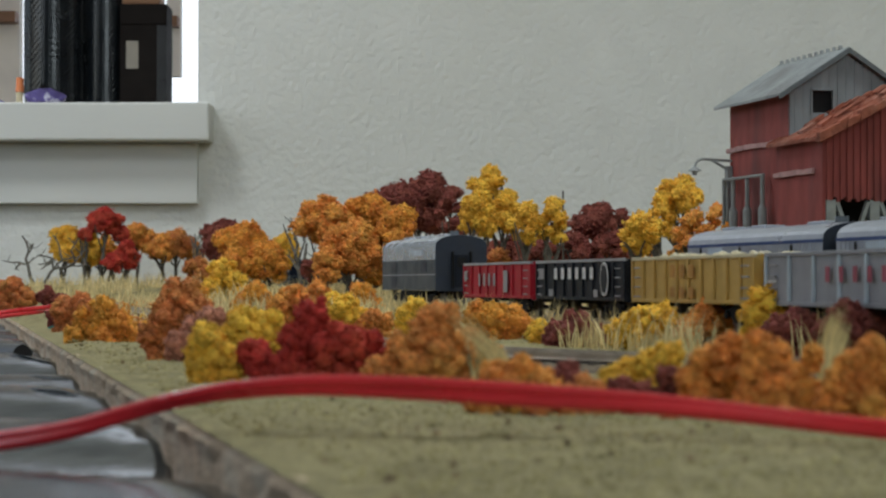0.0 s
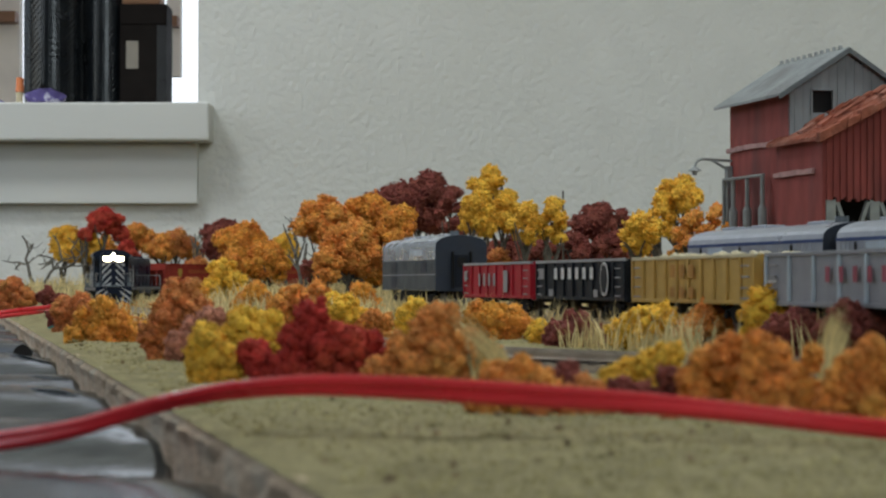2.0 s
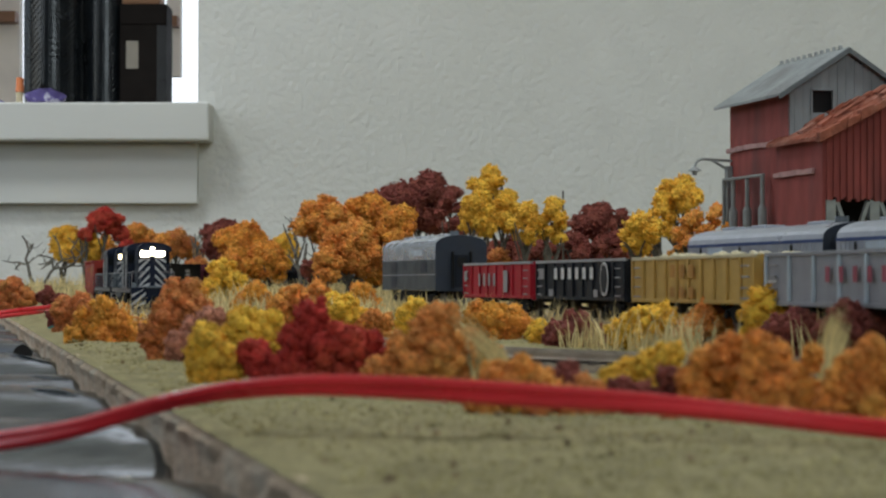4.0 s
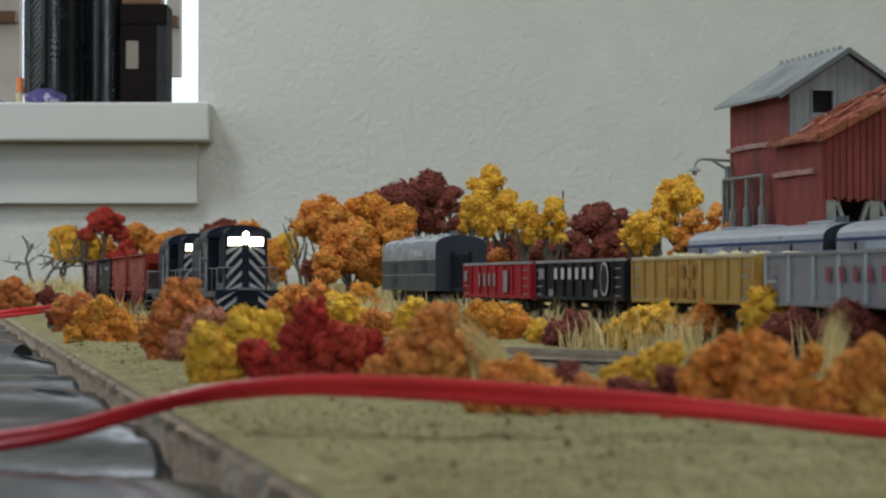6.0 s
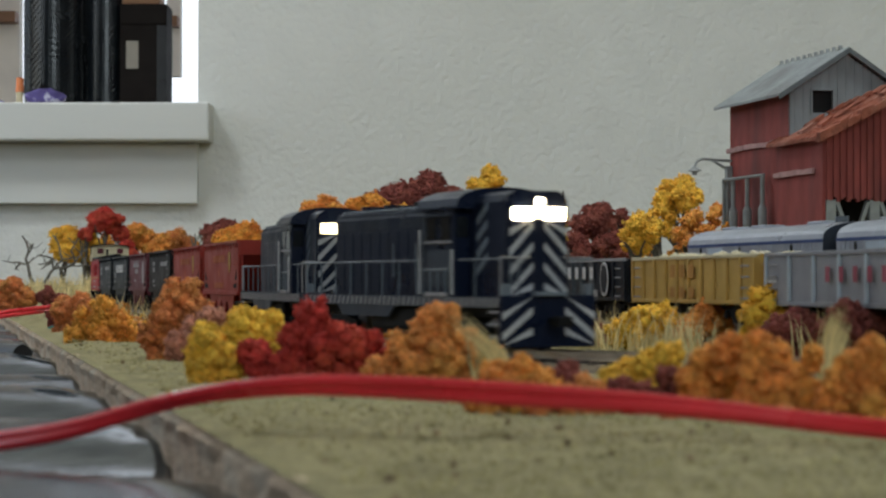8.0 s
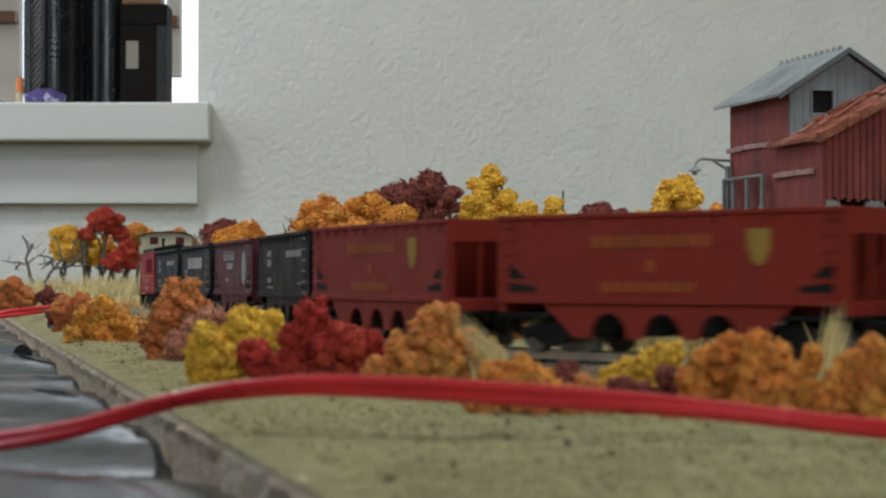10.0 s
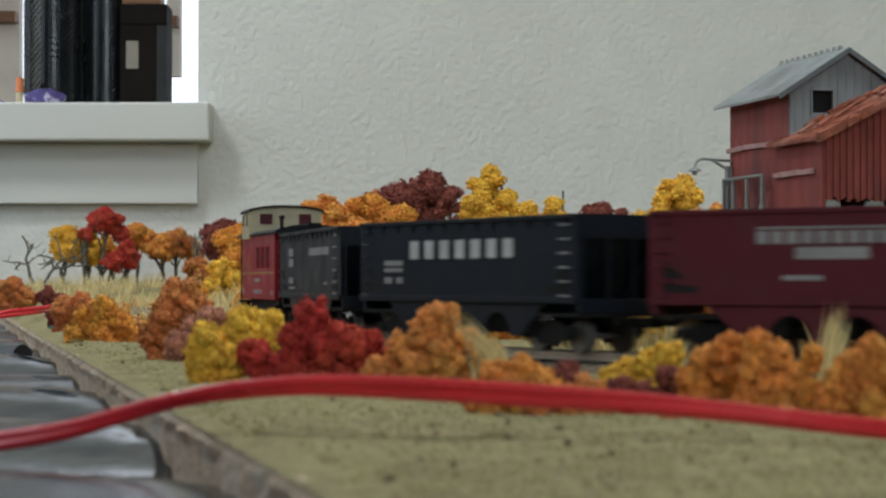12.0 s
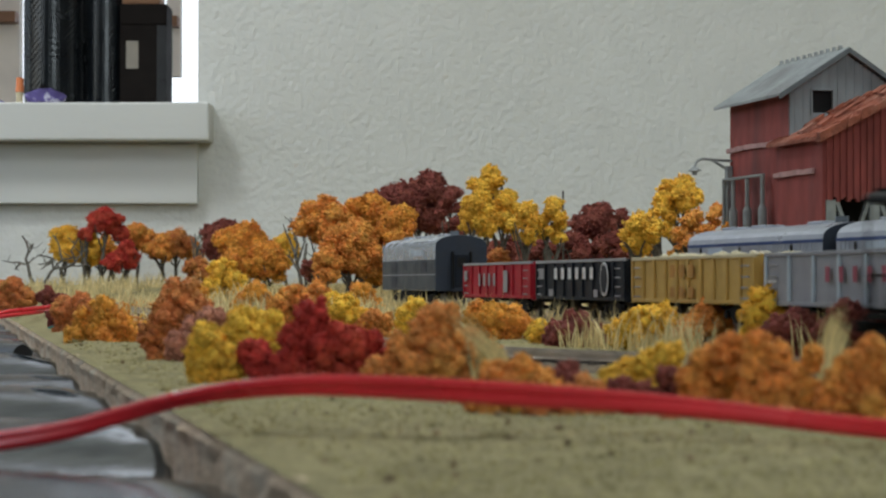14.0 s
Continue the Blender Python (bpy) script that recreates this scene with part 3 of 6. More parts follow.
def locomotive(m, label, glow, board_count):
    g = thing("diesel_locomotive", m, label, "locomotive", "pair of locomotives of the moving train")
    L, body = 0.0915, M["navy"]
    part("deck", boxes([(-L + 0.004, L - 0.004, -0.0172, 0.0172, 0.0150, 0.0172)], 0.0003), body, g)
    for side in (-1, 1):
        y = side * 0.0173
        part("side_sill", boxes([(-L + 0.006, L - 0.006, min(y, y + side * 0.0004), max(y, y + side * 0.0004), 0.0138, 0.0172)]), M["loco_slate"], g, "grey walkway edge with pale slanted stripes")
        for i in range(40):
            x = -L + 0.010 + i * 0.0043
            bm = bmesh.new()
            vs = [bm.verts.new((x + dx, y + side * dy, z)) for dy in (0.0004, 0.0006) for dx, z in ((0, 0.0140), (0.0015, 0.0140), (0.0030, 0.0170), (0.0015, 0.0170))]
            for f in ((0, 1, 2, 3), (4, 7, 6, 5), (0, 4, 5, 1), (1, 5, 6, 2), (2, 6, 7, 3), (3, 7, 4, 0)):
                bm.faces.new([vs[k] for k in f])
            part("sill_stripe", bm, M["dim_white"], g)

    def hood(x0, x1, w, top, name):
        out = [(-w, 0.0172), (-w, top - 0.0035), (-w + 0.0012, top - 0.0012), (-w + 0.0035, top), (w - 0.0035, top), (w - 0.0012, top - 0.0012), (w, top - 0.0035), (w, 0.0172)]
        bm = prism(out, x0, x1)
        es = [e for e in bm.edges if abs(e.verts[0].co.x - e.verts[1].co.x) < 1e-6 and (e.verts[0].co.z + e.verts[1].co.z) / 2 > 0.0175]
        bmesh.ops.bevel(bm, geom=es, offset=0.0008, segments=2, affect="EDGES")
        return part(name, bm, body, g)

    hood(-0.066, 0.030, 0.0108, 0.0490, "long_hood")
    hood(0.054, L - 0.009, 0.0112, 0.0518, "short_hood")
    # doors and grilles on the hood sides
    for side in (-1, 1):
        y = side * 0.0108
        for i in range(11):
            x = -0.0645 + i * 0.0086
            part("hood_door", boxes([(x, x + 0.0078, min(y, y + side * 0.0003), max(y, y + side * 0.0003), 0.0185, 0.0405)], 0.0001), body, g)
        for x0, x1 in ((-0.062, -0.044), (-0.036, -0.014), (-0.004, 0.024)):
            part("grille", boxes([(x0, x1, min(y, y + side * 0.0004), max(y, y + side * 0.0004), 0.0418 + 0.0009 * k, 0.0422 + 0.0009 * k) for k in range(4)]), M["loco_slate"], g)
    # cab with arched roof
    cab = part("cab", boxes([(0.030, 0.054, -0.0168, 0.0168, 0.0172, 0.0478)], 0.0004), body, g)
    arch = [(-0.0182, 0.0466)] + [(-0.0182 * math.cos(math.pi * k / 10), 0.0474 + 0.0066 * math.sin(math.pi * k / 10) ** 0.8) for k in range(11)] + [(0.0182, 0.0466)]
    part("cab_roof", prism(arch, 0.0265, 0.0590), body, g)
    for side in (-1, 1):
        y = side * 0.0169
        for x0, x1 in ((0.0325, 0.0400), (0.0440, 0.0515)):
            part("cab_window", boxes([(x0, x1, min(y, y + side * 0.0002), max(y, y + side * 0.0002), 0.0365, 0.0438)]), M["dark_glass"], cab)
        part("sunshade", boxes([(0.0315, 0.0525, min(y, y + side * 0.0016), max(y, y + side * 0.0016), 0.0444, 0.0449)]), M["loco_slate"], g)
        part("armrest", boxes([(0.0315, 0.0525, min(y, y + side * 0.0008), max(y, y + side * 0.0008), 0.0352, 0.0360)]), M["dim_white"], g)
        marks("number_panel", g, [(0.0325, 0.0515, 0.0205, 0.0330)], M["loco_slate"], y)
        part("cab_door", boxes([(0.0300, 0.0318, min(y, y + side * 0.0005), max(y, y + side * 0.0005), 0.0190, 0.0440)]), M["loco_slate"], g)
        for x, z in ((0.0290, 0.0400), (0.0550, 0.0330)):
            part("grab_rail", rods([((x, y + side * 0.0012, 0.0180), (x, y + side * 0.0012, z))], 0.00035, 5), M["white"], g)
        part("cab_step", boxes([(0.0330, 0.0500, min(y, y + side * 0.0014), max(y, y + side * 0.0014), 0.0172, 0.0186)], 0.0002), M["dim_white"], g)
        # slanted stripes by the cab corner
        for k in range(4):
            bm = bmesh.new()
            yy = side * 0.0111
            z = 0.024 + k * 0.0056
            vs = [bm.verts.new((x, yy + side * dy, zz)) for dy in (0, 0.0002) for x, zz in ((0.060, z), (0.060, z + 0.0026), (0.068, z + 0.0078), (0.068, z + 0.0052))]
            for f in ((0, 1, 2, 3), (4, 7, 6, 5), (0, 4, 5, 1), (1, 5, 6, 2), (2, 6, 7, 3), (3, 7, 4, 0)):
                bm.faces.new([vs[i] for i in f])
            part("stripe", bm, M["loco_grey"], g)
    for y in (-0.0138, 0.0138):
        part("windshield", boxes([(0.0541, 0.0544, y - 0.0022, y + 0.0022, 0.0372, 0.0440)]), M["dark_glass"], g)
    # chevron stripes on the nose and the end plates
    for e, x0, hoodw in ((1, L - 0.0088, 0.0108), (-1, -L + 0.0098, 0.0106)):
        for side in (-1, 1):
            for k in range(5 if e > 0 else 0):
                bm = bmesh.new()
                z = 0.0105 + k * 0.0066
                vs = []
                for dx in (0, 0.0002):
                    for yy, zz in ((0.0021, z + 0.0090), (0.0021, z + 0.0114), (hoodw - 0.0002, z + 0.0026), (hoodw - 0.0002, z)):
                        vs.append(bm.verts.new((x0 + e * dx, side * yy, min(max(zz, 0.0174), 0.0422))))
                for f in ((0, 1, 2, 3), (4, 7, 6, 5), (0, 4, 5, 1), (1, 5, 6, 2), (2, 6, 7, 3), (3, 7, 4, 0)):
                    bm.faces.new([vs[i] for i in f])
                part("chevron", bm, M["chevron"], g)
        xe = e * (L - 0.0035)
        part("pilot", boxes([(min(xe, xe + e * 0.0018), max(xe, xe + e * 0.0018), -0.0172, 0.0172, 0.0011, 0.0178)], 0.0003), body, g)
        for side in (-1, 1):
            for k in range(3):
                bm = bmesh.new()
                z = -0.0034 + k * 0.0066
                vs = []
                for dx in (0.0019, 0.0021):
                    for yy, zz in ((0.0060, z + 0.0086), (0.0060, z + 0.0110), (0.0168, z + 0.0024), (0.0168, z)):
                        vs.append(bm.verts.new((xe + e * dx, side * yy, min(max(zz, 0.0016), 0.0174))))
                for f in ((0, 1, 2, 3), (4, 7, 6, 5), (0, 4, 5, 1), (1, 5, 6, 2), (2, 6, 7, 3), (3, 7, 4, 0)):
                    bm.faces.new([vs[i] for i in f])
                part("pilot_stripe", bm, M["chevron"], g)
            # steps and corner posts
            part("steps", boxes([(min(xe - e * 0.008, xe), max(xe - e * 0.008, xe), side * 0.0150 - 0.002, side * 0.0150 + 0.002, z, z + 0.0008) for z in (0.004, 0.008, 0.012)]), M["dim_white"], g)
            part("corner_post", rods([((xe, side * 0.0165, 0.0178), (xe, side * 0.0165, 0.0300)), ((xe, side * 0.0165, 0.0300), (xe, side * 0.006, 0.0300))], 0.0003), M["dim_white"], g)
    for side in (-1, 1):
        y = side * 0.0168
        ps = [((-L + 0.008, y, 0.0295), (0.028, y, 0.0295))] + [((-L + 0.010 + i * 0.0150, y, 0.0172), (-L + 0.010 + i * 0.0150, y, 0.0295)) for i in range(8)]
        part("handrail", rods(ps, 0.00030, 5), M["loco_grey"], g)
        ps = [((0.058, y, 0.0295), (L - 0.0035, y, 0.0295)), ((0.070, y, 0.0172), (0.070, y, 0.0295))]
        part("handrail", rods(ps, 0.00030, 5), M["loco_grey"], g)
    for side in (-1, 1):
        y = side * 0.0168
        bm = bmesh.new()
        vs = [bm.verts.new((x, y + side * dy, z)) for dy in (0, 0.0007) for x, z in ((-0.048, 0.0138), (-0.043, 0.0098), (0.000, 0.0098), (0.006, 0.0138))]
        for f in ((0, 1, 2, 3), (4, 7, 6, 5), (0, 4, 5, 1), (1, 5, 6, 2), (2, 6, 7, 3), (3, 7, 4, 0)):
            bm.faces.new([vs[k] for k in f])
        part("side_skirt", bm, M["loco_slate"], g)
    part("fuel_tank", boxes([(-0.022, 0.022, -0.0150, 0.0150, 0.0050, 0.0140)], 0.0015), M["under"], g)
    part("underframe", boxes([(-L + 0.01, L - 0.01, -0.0120, 0.0120, 0.0105, 0.0150)]), M["under"], g)
    for x in (-0.052, -0.030, 0.005):
        bm = bmesh.new()
        cyl(bm, (x, 0, 0.0490), (x, 0, 0.0510), 0.0055, seg=18)
        part("roof_fan", bm, body, g)
    part("exhaust", boxes([(-0.012, -0.006, -0.002, 0.002, 0.049, 0.0515), (0.018, 0.024, -0.002, 0.002, 0.049, 0.0515)], 0.0003), M["under"], g)
    # paler strips paint the sheen along the curved top of the hood sides
    part("roof_band", boxes([(-0.065, 0.029, -0.0104, -0.0096, 0.0468, 0.0474), (-0.065, 0.029, 0.0096, 0.0104, 0.0468, 0.0474)]), M["loco_slate"], g)
    # lit number boards and headlight on the nose
    xn = L - 0.0092
    boards = {2: ((-0.0095, -0.0021), (0.0021, 0.0095)), 1: ((-0.0095, -0.0021),)}[board_count]
    for y0, y1 in boards:
        part("number_board", boxes([(xn - 0.003, xn + 0.0012, y0, y1, 0.0422, 0.0464)], 0.0004), glow, g, "glowing number board")
    part("nose_door", boxes([(xn, xn + 0.0007, -0.0019, 0.0019, 0.0180, 0.0422)], 0.0002), body, g)
    part("headlight_housing", boxes([(xn - 0.003, xn + 0.0010, -0.0020, 0.0020, 0.0424, 0.0500)], 0.0004), body, g)
    for z in (0.0446, 0.0482):
        bm = bmesh.new()
        cyl(bm, (xn - 0.002, 0, z), (xn + 0.0016, 0, z), 0.0015, seg=14)
        part("headlight", bm, glow, g, "glowing headlight")
    for y in (-0.0128, -0.0100, 0.0100, 0.0128):
        part("front_rail", rods([((L - 0.0035, y, 0.0178), (L - 0.0035, y, 0.0290))], 0.00028, 5), M["loco_grey"], g)
    part("drop_step", boxes([(L - 0.003, L + 0.0012, -0.0055, 0.0055, 0.0176, 0.0190)], 0.0003), M["loco_grey"], g)
    for y in (-0.0150, 0.0150):
        part("mu_stand", boxes([(L - 0.0045, L - 0.0020, y - 0.0015, y + 0.0015, 0.0178, 0.0215)], 0.0003), M["loco_grey"], g)
    for side in (-1, 1):
        y = side * 0.0172
        part("cab_ladder", rods([((0.030 + 0.006 * k, y, 0.0174), (0.030 + 0.006 * k, y, 0.0262)) for k in range(4)] + [((0.029, y, 0.0262), (0.050, y, 0.0262))], 0.0004, 5), M["loco_grey"], g)
        for x in (-0.008, 0.012):
            part("hood_rail", rods([((x, side * 0.0118, 0.024), (x, side * 0.0118, 0.036))], 0.0004, 5), M["loco_grey"], g)
        # pale rod paints the highlight that runs along the roof edge
        part("roof_edge", rods([((-0.064, side * 0.0086, 0.0487), (0.027, side * 0.0086, 0.0487))], 0.0004, 5), M["loco_grey"], g)
    truck(g, 0.056, 0.030)
    truck(g, -0.056, 0.030)
    coupler(g, L)
    coupler(g, -L)
    return g


def caboose(m):
    c = thing("caboose", m, "red caboose with a cream cupola and gold stripe", "caboose")
    L, w, red = 0.0485, 0.0165, M["caboose_red"]
    part("body", boxes([(-L, L, -w, w, 0.0140, 0.0445)], 0.0004), red, c)
    arch = [(-w - 0.0012, 0.0440)] + [(-(w + 0.0012) * math.cos(math.pi * k / 10), 0.0447 + 0.0028 * math.sin(math.pi * k / 10)) for k in range(11)] + [(w + 0.0012, 0.0440)]
    part("roof", prism(arch, -L - 0.010, L + 0.010), M["black"], c, "black overhanging roof")
    part("roof_walk", boxes([(-L - 0.010, -0.039, -0.003, 0.003, 0.0474, 0.0485)]), M["black"], c)
    part("roof_walk", boxes([(0.005, L + 0.010, -0.003, 0.003, 0.0474, 0.0485)]), M["black"], c)
    cw = w + 0.0014
    cup = part("cupola", boxes([(-0.0405, -0.0185, -cw, cw, 0.0428, 0.0560)], 0.0005), M["cream"], c, "cream cupola")
    arch = [(-cw - 0.0008, 0.0556)] + [(-(cw + 0.0008) * math.cos(math.pi * k / 10), 0.0561 + 0.0032 * math.sin(math.pi * k / 10)) for k in range(11)] + [(cw + 0.0008, 0.0556)]
    part("cupola_gable", prism([(y * 0.97, z - 0.0006) for y, z in arch], -0.0404, -0.0186), M["cream"], cup)
    part("cupola_roof", prism([(y, z) for y, z in arch[1:-1]] + [(y, z - 0.0008) for y, z in reversed(arch[1:-1])], -0.0420, -0.0165), M["black"], cup, "thin dark cupola roof")
    for x0, e in ((-0.0185, 1), (-0.0405, -1)):
        for y in (-0.0095, 0.0095):
            part("cupola_window", boxes([(min(x0, x0 + e * 0.0003), max(x0, x0 + e * 0.0003), y - 0.0030, y + 0.0030, 0.0500, 0.0550)]), M["maroon_paint"], cup)
    bm = bmesh.new()
    cyl(bm, (-0.0060, -0.0040, 0.0470), (-0.0060, -0.0040, 0.0530), 0.0009, seg=8)
    cyl(bm, (-0.0085, -0.0040, 0.0530), (-0.0035, -0.0040, 0.0530), 0.0011, seg=8)
    part("smoke_jack", bm, M["black"], c, "black T-shaped smoke jack")
    for side in (-1, 1):
        y = side * cw
        part("cupola_window", boxes([(-0.0375, -0.0340, min(y, y + side * 0.0002), max(y, y + side * 0.0002), 0.0490, 0.0545)]), M["void"], cup)
        part("cupola_window", boxes([(-0.0255, -0.0220, min(y, y + side * 0.0002), max(y, y + side * 0.0002), 0.0490, 0.0545)]), M["void"], cup)
        y = side * w
        for x in (-0.0010, 0.0130, 0.0270):
            part("window", boxes([(x, x + 0.0052, min(y, y + side * 0.0002), max(y, y + side * 0.0002), 0.0292, 0.0380)]), M["void"], c)
            part("window_frame", boxes([(x - 0.0006, x, min(y, y + side * 0.0005), max(y, y + side * 0.0005), 0.0286, 0.0386), (x + 0.0052, x + 0.0058, min(y, y + side * 0.0005), max(y, y + side * 0.0005), 0.0286, 0.0386)]), red, c)
        marks("gold_stripe", c, [(-L + 0.001, L - 0.001, 0.0260, 0.0267)], M["gold"], y)
        for i in range(6):
            hw = (0.0028, 0.0046, 0.0058, 0.0056, 0.0046, 0.0028)[i]
            marks("emblem_bar", c, [(-0.0275 - hw, -0.0275 + hw, 0.0336 - i * 0.0026, 0.0358 - i * 0.0026)], M["dull_gold"], y)
        marks("lettering", c, [(-0.010, 0.006, 0.0222, 0.0238), (-0.013, -0.0090, 0.0166, 0.0186), (-0.0070, 0.0050, 0.0166, 0.0186), (0.0085, 0.0125, 0.0166, 0.0186), (0.038, 0.044, 0.0162, 0.0182), (-0.046, -0.042, 0.0165, 0.0185)], M["dim_white"], y)
    for e in (-1, 1):
        x = e * L
        part("platform", boxes([(min(x, x + e * 0.010), max(x, x + e * 0.010), -w, w, 0.0118, 0.0132)]), M["under"], c)
        part("end_door", boxes([(min(x, x + e * 0.0003), max(x, x + e * 0.0003), -0.004, 0.004, 0.0140, 0.0360)]), M["maroon_paint"], c)
        for y in (-0.010, 0.010):
            part("end_window", boxes([(min(x, x + e * 0.0003), max(x, x + e * 0.0003), y - 0.0022, y + 0.0022, 0.0270, 0.0350)]), M["void"], c)
        xr = x + e * 0.0095
        ps = [((xr, y, 0.0130), (xr, y, 0.0240)) for y in (-0.0155, -0.008, 0.008, 0.0155)] + [((xr, -0.0155, 0.0240), (xr, 0.0155, 0.0240)), ((xr, -0.0155, 0.0130), (xr, -0.0155, 0.0445)), ((xr, 0.0155, 0.0130), (xr, 0.0155, 0.0445))]
        part("railing", rods(ps, 0.0004, 5), M["black"], c)
        for y in (-0.0145, 0.0145):
            part("steps", boxes([(min(x + e * 0.001, x + e * 0.009), max(x + e * 0.001, x + e * 0.009), y - 0.0022, y + 0.0022, z, z + 0.0008) for z in (0.0045, 0.0080)] + [(x + e * 0.0005 - 0.0004, x + e * 0.0005 + 0.0004, y - 0.002, y + 0.002, 0.0045, 0.012)]), M["under"], c)
        coupler(c, x + e * 0.006)
    part("underframe", boxes([(-L, L, -0.012, 0.012, 0.0095, 0.0140)]), M["under"], c)
    part("battery_box", boxes([(-0.010, 0.010, -0.014, 0.014, 0.0045, 0.0096)], 0.0006), M["under"], c)
    truck(c, 0.034)
    truck(c, -0.034)
    return c


def gondola(m, mat, lit_rim_mat, n_ribs, length, label, low=0.0102, top=0.0293):
    g = thing("gondola_car", m, label, "freight car", "gondola cars on the siding")
    L, w = length / 2, 0.0172
    for side in (-1, 1):
        y = side * w
        part("side_sheet", boxes([(-L, L, min(y, y - side * 0.0008), max(y, y - side * 0.0008), low, top)]), mat, g)
        # paler rim colour stands in for overhead light on the top edges
        part("top_chord", boxes([(-L, L, min(y + side * 0.0009, y - side * 0.0010), max(y + side * 0.0009, y - side * 0.0010), top - 0.0012, top + 0.0002)], 0.0002), lit_rim_mat if mat != M["gon_grey"] else mat, g, "pale rim, painted as lit from above")
        part("side_sill", boxes([(-L, L, min(y, y + side * 0.0007), max(y, y + side * 0.0007), low - 0.0003, low + 0.0013)], 0.0002), mat, g)
        for i in range(n_ribs):
            x = -L + 0.0012 + i * (2 * L - 0.0024) / (n_ribs - 1)
            part("rib", boxes([(x - 0.0009, x + 0.0009, min(y, y + side * 0.0010), max(y, y + side * 0.0010), low + 0.0013, top - 0.0012)], 0.0002), M["pale_rib"] if mat == M["gon_grey"] else mat, g)
        for e in (-1, 1):
            x = e * (L - 0.0085)
            part("ladder", rods([((x - 0.0035, y + side * 0.0012, low + 0.002 + k * 0.0042), (x + 0.0035, y + side * 0.0012, low + 0.002 + k * 0.0042)) for k in range(4)], 0.0004, 5), M["dim_white"], g)
    for e in (-1, 1):
        x = e * L
        part("end_sheet", boxes([(min(x, x - e * 0.0008), max(x, x - e * 0.0008), -w + 0.0009, w - 0.0009, low, top)]), mat, g)
        for y in (-0.0115, -0.004, 0.004, 0.0115):
            part("end_rib", boxes([(min(x, x + e * 0.0009), max(x, x + e * 0.0009), y - 0.0008, y + 0.0008, low, top - 0.001)], 0.0002), mat, g)
        part("end_sill", boxes([(min(x, x + e * 0.0014), max(x, x + e * 0.0014), -w, w, low - 0.001, low + 0.0022)], 0.0002), mat, g)
        coupler(g, x)
    part("floor", boxes([(-L + 0.0009, L - 0.0009, -w + 0.0009, w - 0.0009, low, low + 0.0012)]), M["under"], g)
    part("centre_sill", boxes([(-L, L, -0.004, 0.004, 0.0078, low - 0.0002)]), M["under"], g)
    truck(g, L - 0.026)
    truck(g, -L + 0.026)
    return g


